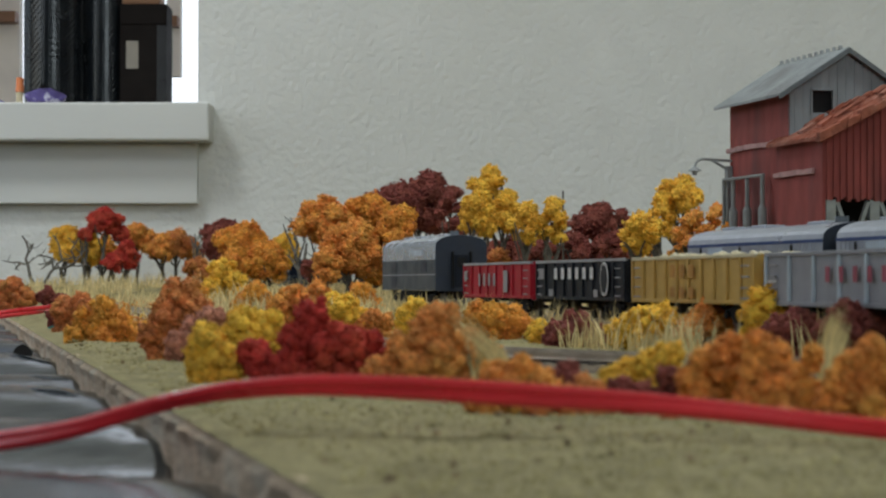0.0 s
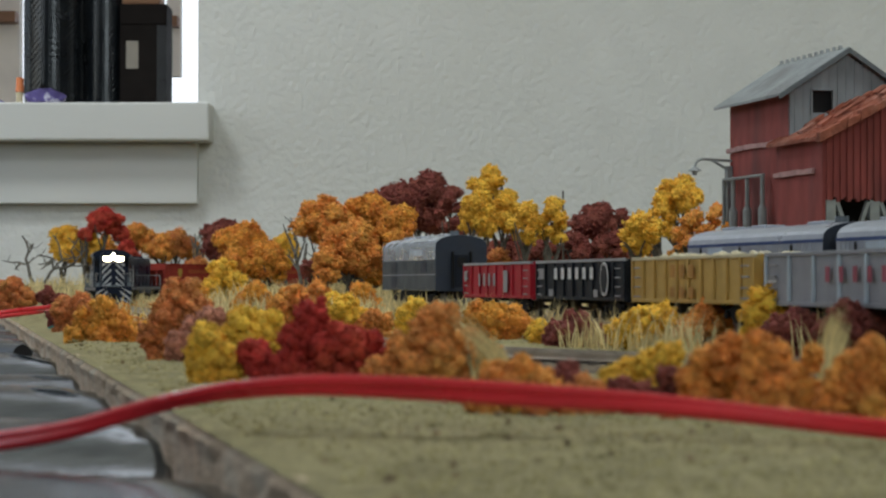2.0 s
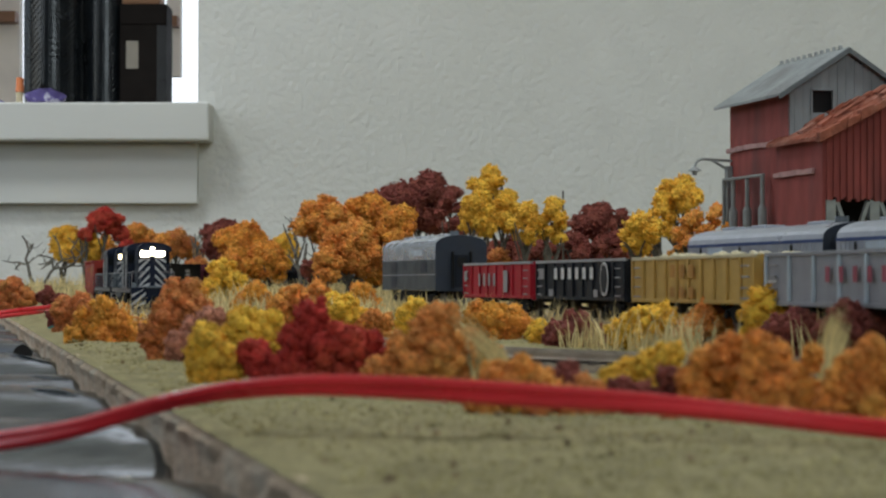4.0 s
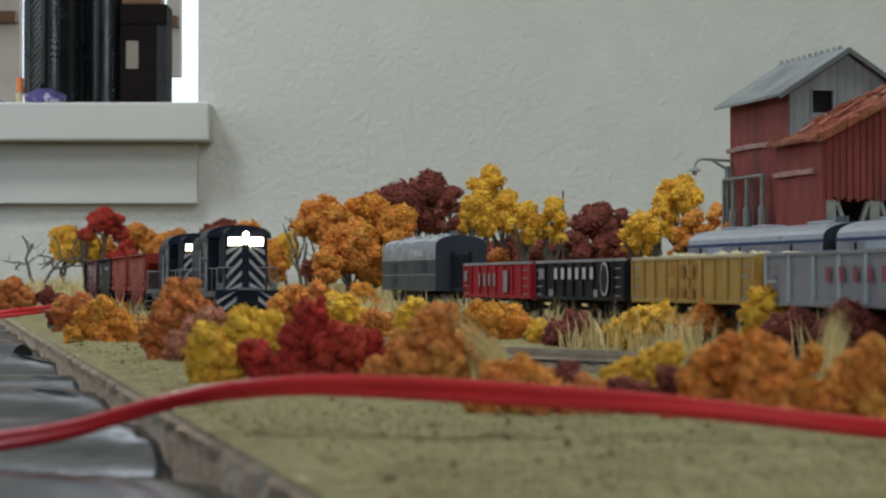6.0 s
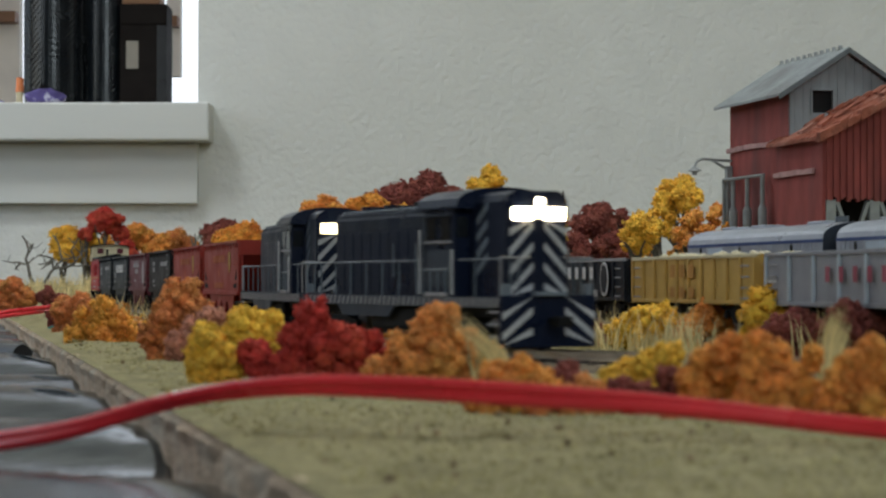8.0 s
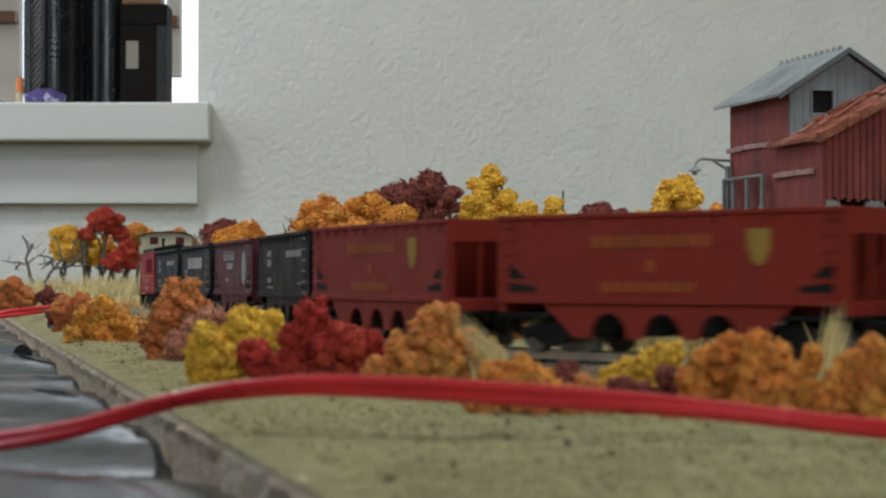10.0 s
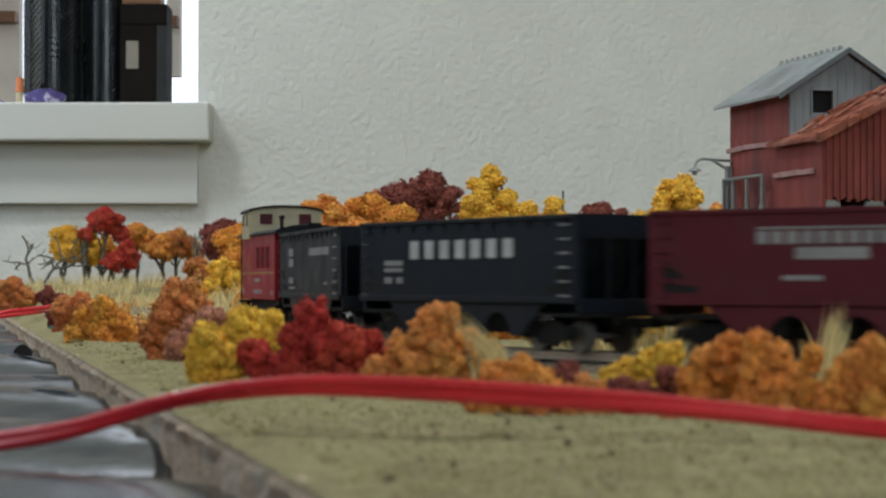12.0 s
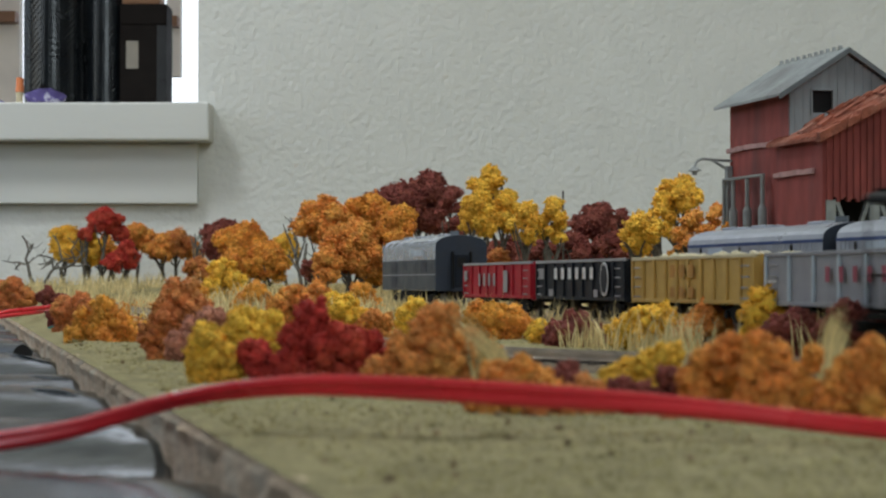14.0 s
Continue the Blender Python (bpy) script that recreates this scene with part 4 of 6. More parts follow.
def covered_unit(m, kind, label):
    """A streamlined diesel body: carbody with rounded roof, side panels, louvres and portholes."""
    u = thing("streamlined_diesel", m, label, "locomotive")
    L, w, top = 0.0865, 0.0188, 0.0470 if kind == "booster" else 0.0520
    upper = M["silver"]
    out = [(-w, 0.0125), (-w, top - 0.0085)] + [(-w * math.cos(math.pi * k / 14), top - 0.0085 + 0.0085 * math.sin(math.pi * k / 14) ** 0.75) for k in range(1, 14)] + [(w, top - 0.0085), (w, 0.0125)]
    part("carbody", prism(out, -L, L), upper if kind == "booster" else M["dull_silver"], u)
    for e in (-1, 1):
        x = e * L
        small = [(y * 0.995, z - 0.0002) for y, z in out]
        part("end_sheet", prism(small, min(x, x + e * 0.0006), max(x, x + e * 0.0006)), M["slate_dark"], u, "dark painted end")
        part("end_door", boxes([(min(x, x + e * 0.0012), max(x, x + e * 0.0012), -0.0050, 0.0050, 0.0150, top - 0.0140)], 0.0003), M["blue_black"], u)
        part("door_window", boxes([(min(x, x + e * 0.0016), max(x, x + e * 0.0016), -0.0030, 0.0030, top - 0.0230, top - 0.0160)]), M["void"], u)
        part("diaphragm", boxes([(min(x, x + e * 0.004), max(x, x + e * 0.004), y - 0.0006, y + 0.0006, 0.0140, top - 0.0120) for y in (-0.0066, 0.0066)]), M["under"], u)
        coupler(u, x)
    for side in (-1, 1):
        y = side * w
        if kind == "booster":
            for k in range(40):
                x = -L + 0.003 + k * (2 * L - 0.006) / 40
                part("flute", boxes([(x, x + 0.0022, min(y, y + side * 0.0003), max(y, y + side * 0.0003), 0.0330, top - 0.0098)]), M["silver"], u)
            part("stripe", boxes([(-L, L, min(y, y + side * 0.0004), max(y, y + side * 0.0004), top - 0.0097, top - 0.0082)]), M["blue_stripe"], u, "blue letterboard stripe")
            part("belt_rail", boxes([(-L, L, min(y, y + side * 0.0005), max(y, y + side * 0.0005), 0.0300, 0.0328)]), M["silver"], u)
            for x in (-0.066, -0.012, 0.052):
                bm = bmesh.new()
                bmesh.ops.create_cone(bm, cap_ends=True, segments=14, radius1=0.0014, radius2=0.0014, depth=0.0006, matrix=Matrix.Translation((x, y + side * 0.0004, 0.0348)) @ pose(0, 0, 0, 90) @ Matrix.Diagonal((0.8, 1.5, 1, 1)))
                part("porthole", bm, M["void"], u)
            part("side_window", boxes([(-0.056, -0.036, min(y, y + side * 0.0005), max(y, y + side * 0.0005), 0.0335, 0.0368)]), M["pale_rib"], u)
        else:
            part("lower_panel", boxes([(-L + 0.001, L - 0.001, min(y, y + side * 0.0003), max(y, y + side * 0.0003), 0.0128, 0.0345)]), M["side_grey"], u, "dull grey lower side")
            part("belt_rail", boxes([(-L, L, min(y, y + side * 0.0006), max(y, y + side * 0.0006), 0.0236, 0.0242), (-L, L, min(y, y + side * 0.0006), max(y, y + side * 0.0006), 0.0345, 0.0350)]), M["silver"], u)
            for x0, x1, z0, z1 in ((-0.052, -0.034, 0.0260, 0.0335), (0.044, 0.062, 0.0255, 0.0335), (-0.052, -0.034, 0.0140, 0.0230)):
                part("access_door", boxes([(x0, x1, min(y, y + side * 0.0006), max(y, y + side * 0.0006), z0, z1)]), M["slate_dark"], u)
            part("window", boxes([(0.010, 0.048, min(y, y + side * 0.0004), max(y, y + side * 0.0004), 0.0375, 0.0420)]), M["pale_rib"], u)
            for x in (-0.040, -0.010, 0.020, 0.072):
                part("louvre", boxes([(x, x + 0.008, min(y, y + side * 0.0006), max(y, y + side * 0.0006), 0.0275 + 0.0012 * k, 0.0280 + 0.0012 * k) for k in range(4)]), M["slate_dark"], u)
    for x in (-0.060, -0.020, 0.050):
        part("roof_hatch", boxes([(x - 0.009, x + 0.009, -0.006, 0.006, top - 0.001, top + 0.0012)], 0.0006), M["silver"], u)
    bm = bmesh.new()
    cyl(bm, (0.068, 0, top - 0.001), (0.068, 0, top + 0.0032), 0.0032, seg=14)
    part("exhaust_stack", bm, M["slate"], u)
    part("skirt", boxes([(-0.035, 0.035, -0.016, 0.016, 0.0045, 0.0124)], 0.001), M["under"], u)
    truck(u, 0.055, 0.030)
    truck(u, -0.055, 0.030)
    return u

# ---------------------------------------------------------------- the moving train
SPEED = 0.2428
DRIFT_T = (0.0, 0.4, 0.6, 0.8, 1.0, 1.2, 1.4, 1.6, 1.8, 2.0, 2.2, 2.4, 2.6, 2.8, 3.0, 3.2, 3.6, 5.3, 5.5, 5.7, 6.0, 6.2, 6.5, 6.7, 7.0, 7.2, 7.5, 7.7, 7.9, 8.1, 8.4, 10.3, 10.8, 11.6, 12.0, 12.8, 13.2, 13.4, 13.6, 14.0)
DRIFT_S = (0.049, 0.0682, 0.0787, 0.0905, 0.0987, 0.105, 0.1085, 0.113, 0.1165, 0.1165, 0.1085, 0.0948, 0.078, 0.058, 0.035, 0.015, -0.010, -0.026, -0.0254, -0.0217, -0.0105, 0.0, 0.0175, 0.0225, 0.0262, 0.0238, 0.0160, -0.0060, -0.026, -0.039,
           -0.043, -0.0158, 0.0013, 0.0161, 0.0097, 0.0035, -0.002, 0.0073, 0.0166, 0.022)


def travel(t):
    """Way of the head of the train along the line: an even speed with a slight surge."""
    drift = float(np.mean([np.interp(t + d, DRIFT_T, DRIFT_S) for d in (-0.08, 0, 0.08)]))
    return 0.089 + SPEED * (t - 7.5) + drift


def on_line(s, half):
    """Pose of a car whose trucks stand half a truck spacing before and behind s."""
    a, b = main_line(s + half), main_line(s - half)
    return pose((a[0] + b[0]) / 2, (a[1] + b[1]) / 2, 0, 0, 0, math.degrees(math.atan2(a[1] - b[1], a[0] - b[0])))


TRAIN = []                        # thing, distance behind the head of the train, half the truck spacing
loco_a = locomotive(pose(0, 0, 0), "dark navy road-switcher diesel with white chevrons and glowing number boards", M["lamp_glow"], 2)
loco_b = locomotive(pose(0, 0, 0), "dark navy road-switcher diesel with white chevrons, second in the train", M["lamp_dim"], 1)
TRAIN += [(loco_a, 0.106, 0.056), (loco_b, 0.2991, 0.056)]
HOPPERS = [("oxide", "oxide-red open hopper car with faded yellow markings, coupled behind the locomotives"), ("oxide", "oxide-red open hopper car with faded yellow lettering and a shield"),
           ("black", "black open hopper car with pale lettering bars"), ("maroon_paint", "maroon open hopper car with two pale lines and an oval emblem"),
           ("blue_black", "black open hopper car with large white spaced lettering"), ("blue_black", "blue-black open hopper car coupled ahead of the caboose")]
cars = []
for i, (mat, label) in enumerate(HOPPERS):
    car = hopper_car(pose(0, 0, 0), M[mat], label)
    cars.append(car)
    TRAIN.append((car, 0.3862 + 0.1512 * (i + 0.5), 0.045))
van = caboose(pose(0, 0, 0))
TRAIN.append((van, 1.3525, 0.034))

for side in (-1, 1):
    y = side * (HOP_W / 2 + 0.0003)
    k = -side                       # reading direction runs from rear to front on the near side
    for c in cars[:2]:
        letter_blocks(c, 10, -0.026, 0.020, 0.0325, 0.0362, M["dull_gold"], y, 0.7)
        letter_blocks(c, 8, -0.022, 0.014, 0.0190, 0.0220, M["dull_gold"], y, 0.7)
        marks("lettering", c, [(-0.005, -0.002, 0.0252, 0.0288)], M["dull_gold"], y)
        marks("shield", c, [(0.0316, 0.0394, 0.0310, 0.0375), (0.0326, 0.0384, 0.0285, 0.0310), (0.0340, 0.0370, 0.0270, 0.0285)], M["gold"], y)
    marks("lettering", cars[2], [(-0.037, -0.027, 0.0335, 0.0362), (-0.037, -0.027, 0.0290, 0.0322), (-0.037, -0.028, 0.0218, 0.0240), (-0.037, -0.023, 0.0192, 0.0202), (0.012, 0.049, 0.0328, 0.0356), (0.040, 0.048, 0.0212, 0.0220)], M["dim_white"], y)
    marks("lettering", cars[3], [(-0.030, 0.012, 0.0372, 0.0378), (-0.018, 0.004, 0.0286, 0.0320), (-0.022, -0.010, 0.0226, 0.0240)], M["dim_white"], y)
    letter_blocks(cars[3], 9, -0.030, 0.012, 0.0330, 0.0366, M["dim_white"], y, 0.72)
    oval(cars[3], 0.042, 0.0290, 0.0075, 0.0085, M["dim_white"], y, "pale oval emblem")
    letter_blocks(cars[4], 7, -0.031, 0.035, 0.0300, 0.0362, M["white"], y, 0.58)
    marks("lettering", cars[4], [(-0.048, -0.036, 0.0278, 0.0296), (-0.048, -0.036, 0.0256, 0.0270), (-0.048, -0.043, 0.0216, 0.0238), (-0.040, -0.036, 0.0216, 0.0238)], M["dim_white"], y)
    marks("lettering", cars[5], [(-0.042, -0.032, 0.0330, 0.0362), (-0.042, -0.032, 0.0286, 0.0318), (-0.042, -0.033, 0.0215, 0.0240), (-0.042, -0.028, 0.0192, 0.0202), (0.004, 0.044, 0.0328, 0.0358), (0.034, 0.042, 0.0212, 0.0220)], M["dim_white"], y)

# ---------------------------------------------------------------- cars standing in the yard


def in_yard(u, off):
    p = yard(u, off)
    return pose(p.x, p.y, YARD_Z, 0, 0, math.degrees(YARD) - 90)


P = 0.148
gon_r = gondola(in_yard(0.5 * P, 0.0172), M["gon_red"], M["dim_white"], 9, P - 0.009, "bright red gondola car with worn white lettering")
gon_k = gondola(in_yard(1.5 * P, 0.0172), M["blue_black"], M["dim_white"], 10, P - 0.009, "black gondola car with white lettering and a round emblem")
gon_y = gondola(in_yard(2.5 * P, 0.0172), M["gon_yellow"], M["cream"], 11, P - 0.009, "ochre yellow gondola car with a pale load")
gon_g = gondola(in_yard(3.53 * P, 0.0172), M["gon_grey"], M["pale_rib"], 8, P, "grey gondola car with pale ribs and red lettering")
y = -0.0183
letter_blocks(gon_r, 4, -0.034, 0.008, 0.0165, 0.0235, M["dim_white"], y, 0.38)
marks("lettering", gon_r, [(-0.066, -0.060, 0.0190, 0.0250), (0.018, 0.026, 0.0130, 0.0250)], M["dim_white"], y)
letter_blocks(gon_k, 6, -0.036, 0.032, 0.0200, 0.0256, M["white"], y, 0.42)
marks("lettering", gon_k, [(-0.062, -0.054, 0.0200, 0.0255), (-0.045, -0.038, 0.0115, 0.0150), (0.026, 0.032, 0.0115, 0.0150)], M["dim_white"], y)
oval(gon_k, 0.042, 0.0200, 0.0058, 0.0080, M["white"], y, "round white emblem")
oval(gon_k, 0.042, 0.0200, 0.0046, 0.0067, M["blue_black"], y - 0.0002)
letter_blocks(gon_y, 3, -0.020, 0.012, 0.0205, 0.0258, M["faded_brown"], y, 0.5)
letter_blocks(gon_y, 3, -0.020, 0.012, 0.0122, 0.0165, M["faded_brown"], y, 0.5)
letter_blocks(gon_g, 8, -0.020, 0.066, 0.0186, 0.0240, M["red_letter"], y, 0.30)
marks("lettering", gon_g, [(-0.071, -0.062, 0.0185, 0.0192)], M["white"], y)


def pale_load():
    rng = np.random.default_rng(12)
    c = np.stack([rng.uniform(-0.064, 0.064, 260), rng.uniform(-0.014, 0.014, 260), 0.0262 + rng.uniform(0, 0.0022, 260)], 1)
    v, f = clumps(c, rng.uniform(0.0014, 0.0026, 260), rng, 2, 0.08)
    ob = soup("stone_load", v, f, M["cream"])
    ob.matrix_basis = in_yard(2.5 * P, 0.0172)
    tagged(ob, "pale stone load heaped in the yellow gondola", "load", kind="stuff")
    part("load_bed", boxes([(-0.066, 0.066, -0.0155, 0.0155, 0.0115, 0.0262)]), M["cream"], ob)


pale_load()
covered_unit(in_yard(-0.303, 0.0555), "cab", "silver and slate streamlined diesel with a dark end")
covered_unit(in_yard(0.198, 0.118), "booster", "silver streamlined booster unit with blue stripe and portholes")
covered_unit(in_yard(0.386, 0.118), "booster", "silver streamlined booster unit coupled behind another")

# ---------------------------------------------------------------- the mine building


def mine_building():
    """Local frame: x along the yard towards the camera, y away from the tracks, z from the ground."""
    up = 0.0045
    b = thing("mine_building", pose(0.2233, 1.15, -up, 0, 0, math.degrees(YARD) - 90), "red corrugated mine building with a grey gabled tower and rusty roof", "building")
    red, grey = M["barn_red"], M["grey_siding"]
    far, mid, wing, deep = -0.147, -0.053, -0.066, 0.0737
    eave, peak, low_eave = 0.1395 + up, 0.1630 + up, 0.1075 + up

    def boards(name, rows, mat, parent=b):
        for r in rows:
            part(name, boxes([r], 0.0002), mat, parent)

    part("tower_side", boxes([(far, mid, 0, 0.002, 0, eave)]), red, b)
    part("tower_back", boxes([(far, far + 0.002, 0.0025, deep, 0, eave)]), red, b)
    part("tower_far_side", boxes([(far, mid, deep - 0.002, deep, 0, eave)]), red, b)
    # grey gable with a window hole, in vertical boards of their own height
    n = 26
    for i in range(n):
        y0, y1 = deep * i / n, deep * (i + 1) / n
        yc = (y0 + y1) / 2
        top = eave + (peak - eave) * (1 - abs(yc - deep / 2) / (deep / 2)) - 0.001
        z0 = 0.085 + up
        spans = [(z0, top)] if not 0.0142 < yc < 0.0280 else [(z0, 0.1252 + up), (0.1389 + up, top)]
        proud = 0.0004 if i % 2 else 0.0
        for a, c in spans:
            part("siding_board", boxes([(mid - 0.002, mid + 0.0006 + proud, y0, y1, a, c)]), grey, b)
    # near-black block paints the shade behind the window hole
    part("window_hole", boxes([(mid - 0.012, mid - 0.003, 0.010, 0.032, 0.119 + up, 0.146 + up)]), M["void"], b)
    boards("window_trim", [(mid, mid + 0.0018, 0.0134, 0.0144, 0.1245 + up, 0.1398 + up), (mid, mid + 0.0018, 0.0278, 0.0288, 0.1245 + up, 0.1398 + up), (mid, mid + 0.0018, 0.0144, 0.0278, 0.1388 + up, 0.1398 + up)], grey)

    # gabled roof of the tower, with seams and a row of ridge clips
    def slope(name, x0, x1, y0, z0, y1, z1, thick, mat, parent=b):
        bm = bmesh.new()
        vs = [bm.verts.new(c) for c in ((x0, y0, z0), (x1, y0, z0), (x1, y1, z1), (x0, y1, z1), (x0, y0, z0 + thick), (x1, y0, z0 + thick), (x1, y1, z1 + thick), (x0, y1, z1 + thick))]
        for f in ((0, 3, 2, 1), (4, 5, 6, 7), (0, 1, 5, 4), (1, 2, 6, 5), (2, 3, 7, 6), (3, 0, 4, 7)):
            bm.faces.new([vs[i] for i in f])
        return part(name, bm, mat, parent)

    k = (peak - eave) / (deep / 2)
    x0, x1 = far - 0.006, mid + 0.005
    r = slope("roof", x0, x1, -0.009, eave - 0.009 * k + 0.0005, deep / 2, peak + 0.0005, 0.0018, M["grey_roof"])
    slope("roof", x0, x1, deep + 0.009, eave - 0.009 * k + 0.0005, deep / 2, peak + 0.0005, 0.0018, M["grey_roof"])
    for i in range(19):
        x = x0 + 0.002 + i * (x1 - x0 - 0.004) / 18
        slope("seam", x - 0.0004, x + 0.0004, -0.009, eave - 0.009 * k + 0.0023, deep / 2, peak + 0.0023, 0.0005, M["grey_roof"], r)
    for i in range(11):
        x = x0 + 0.004 + i * 0.0088
        part("ridge_clip", boxes([(x, x + 0.0022, deep / 2 - 0.001, deep / 2 + 0.001, peak + 0.0020, peak + 0.0046)], 0.0003), M["grey_roof"], r)
    # barge boards along the rake of the gable
    for s in (-1, 1):
        slope("barge_board", x1, x1 + 0.0012, deep / 2 + s * (deep / 2 + 0.009), eave - 0.009 * k - 0.0012, deep / 2, peak - 0.0012, 0.0034, M["barge_grey"])

    # lower red wing with its own rusty roof
    part("wing_side", boxes([(wing, -0.0006, -0.0030, -0.0008, 0, low_eave)]), red, b)
    rows = 56
    edge = random.Random(9)
    wide = 0.120
    slope_k = 0.51
    for i in range(rows):
        y0, y1 = -0.003 + wide * i / rows, -0.003 + wide * (i + 1) / rows
        top = low_eave + slope_k * min((y0 + y1) / 2, wide - (y0 + y1) / 2) - 0.001
        part("corrugation", boxes([(-0.0015, 0.0 + (0.0011 if i % 2 else 0.0), y0, y1, 0.0706 + up + edge.uniform(-0.0018, 0.0012), top)]), red, b)
    # near-black block stands in for the shade within the open bay
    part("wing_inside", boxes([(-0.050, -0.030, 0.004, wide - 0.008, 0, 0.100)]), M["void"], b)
    part("wing_far_side", boxes([(wing, -0.001, wide - 0.005, wide - 0.003, 0, low_eave)]), red, b)
    r2 = slope("wing_roof", mid - 0.016, 0.007, -0.0085, low_eave - 0.0085 * slope_k + 0.001, wide / 2, low_eave + slope_k * wide / 2 + 0.001, 0.0022, M["rust_roof"])
    slope("wing_roof", mid + 0.001, 0.007, wide + 0.006, low_eave - 0.006 * slope_k + 0.001, wide / 2, low_eave + slope_k * wide / 2 + 0.001, 0.0022, M["rust_roof"])
    for i in range(9):
        x = mid - 0.015 + i * 0.0084
        slope("roof_rib", x, x + 0.0016, -0.0088, low_eave - 0.0088 * slope_k + 0.0031, wide / 2, low_eave + slope_k * wide / 2 + 0.0031, 0.0008, M["rust_roof"], r2)
    rng = random.Random(5)
    for i in range(16):                                         # lapped sheet ends along the rake
        y0, y1 = -0.0085 + i * 0.0043, -0.0085 + (i + 1) * 0.0043 + rng.uniform(0.0, 0.002)
        lift = 0.001 + rng.uniform(0.0, 0.0022)
        slope("rake_sheet", 0.0035, 0.0085 + rng.uniform(-0.0008, 0.0008), y0, low_eave + y0 * slope_k - 0.0006, y1, low_eave + y1 * slope_k - 0.0006, 0.0030 + lift, M["rust_roof"], r2)
    for i in range(18):
        a = rng.uniform(0.0, 0.8)
        y0, y1 = a * wide / 2, (a + rng.uniform(0.08, 0.18)) * wide / 2
        x = rng.uniform(mid - 0.012, 0.002)
        slope("roof_patch", x, x + 0.007, y0, low_eave + y0 * slope_k + 0.0038, y1, low_eave + y1 * slope_k + 0.0050, 0.0009 + rng.uniform(0, 0.0012), M["rust_roof"], r2)
    # open bay under the wing: posts and braces
    for y in (0.0022, 0.030, 0.058, 0.086, 0.112):
        part("post", boxes([(-0.0035, 0.0, y - 0.0032, y + 0.0032, 0, 0.0700 + up)], 0.0003), M["pipe_grey"], b)
    for y in (0.0022, 0.030, 0.058, 0.086):
        for a, c in ((y + 0.004, y + 0.0135), (y + 0.024, y + 0.0145)):
            bm = bmesh.new()
            q = Vector((-0.0015, a, 0.0690 + up)), Vector((-0.0015, c, 0.048))
            d = q[1] - q[0]
            box(bm, -0.0012, 0.0012, -0.0013, 0.0013, -d.length / 2, d.length / 2, m=Matrix.Translation((q[0] + q[1]) / 2) @ d.to_track_quat("Z", "X").to_matrix().to_4x4())
            part("brace", bm, M["pipe_grey"], b)
    part("bay_beam", boxes([(-0.003, 0.0012, 0.0, wide - 0.004, 0.0440, 0.0480)], 0.0003), M["pipe_grey"], b)
    # pale trim strips
    for x0, x1, y, z in ((far - 0.002, wing + 0.002, -0.0016, 0.1062 + up), (wing - 0.001, -0.010, -0.0048, 0.0857 + up)):
        for i in range(6):
            a, c = x0 + (x1 - x0) * i / 6, x0 + (x1 - x0) * (i + 1) / 6
            dz = rng.uniform(-0.0004, 0.0004)
            boards("trim_strip", [(a, c - 0.0003, y - rng.uniform(0, 0.0006), y + 0.0015, z + dz, z + 0.0030 + dz + rng.uniform(-0.0003, 0.0004))], M["pink_wood"])
    # pipes on the side
    for x in (-0.130, -0.107, -0.083):
        bm = bmesh.new()
        cyl(bm, (x, -0.0050, 0.048), (x, -0.0050, 0.072), 0.0028, seg=12)
        cyl(bm, (x, -0.0050, 0.072), (x, -0.0050, 0.0745), 0.0028, 0.0016, seg=12)
        cyl(bm, (x, -0.0050, 0.0745), (x, -0.0050, 0.0905 + up * 0.5), 0.0014, seg=10)
        cyl(bm, (x, -0.0050, 0.044), (x, -0.0050, 0.048), 0.0018, seg=10)
        part("pipe", bm, M["pipe_grey"], b, "grey stepped pipe")
    part("header_pipe", rods([((far + 0.001, -0.0050, 0.0930), (-0.081, -0.0050, 0.0930)), ((far + 0.001, -0.0050, 0.0930), (far + 0.001, -0.0050, 0.0640))], 0.0010, 10), M["pipe_grey"], b)
    boards("downpipe_box", [(far - 0.0005, far + 0.0045, -0.0038, -0.0002, 0.066, 0.1020)], M["pipe_grey"])
    # bracket lamp on the far corner
    lamp = part("bracket_lamp", rods([((far + 0.002, 0, 0.1055), (far + 0.002, -0.0205, 0.1065)), ((far + 0.002, -0.0005, 0.0985), (far + 0.002, -0.0135, 0.1060)), ((far + 0.002, -0.0205, 0.1065), (far + 0.002, -0.0240, 0.1050)), ((far + 0.002, -0.0240, 0.1050), (far + 0.002, -0.0256, 0.1012))], 0.0009, 8), M["pipe_grey"], b)
    bm = bmesh.new()
    cyl(bm, (far + 0.002, -0.0256, 0.0985), (far + 0.002, -0.0256, 0.1014), 0.0050, 0.0014, seg=16)
    cyl(bm, (far + 0.002, -0.0256, 0.0960), (far + 0.002, -0.0256, 0.0985), 0.0015, 0.0018, seg=10)
    part("lamp_shade", bm, M["pipe_grey"], lamp)
    return b


mine_building()


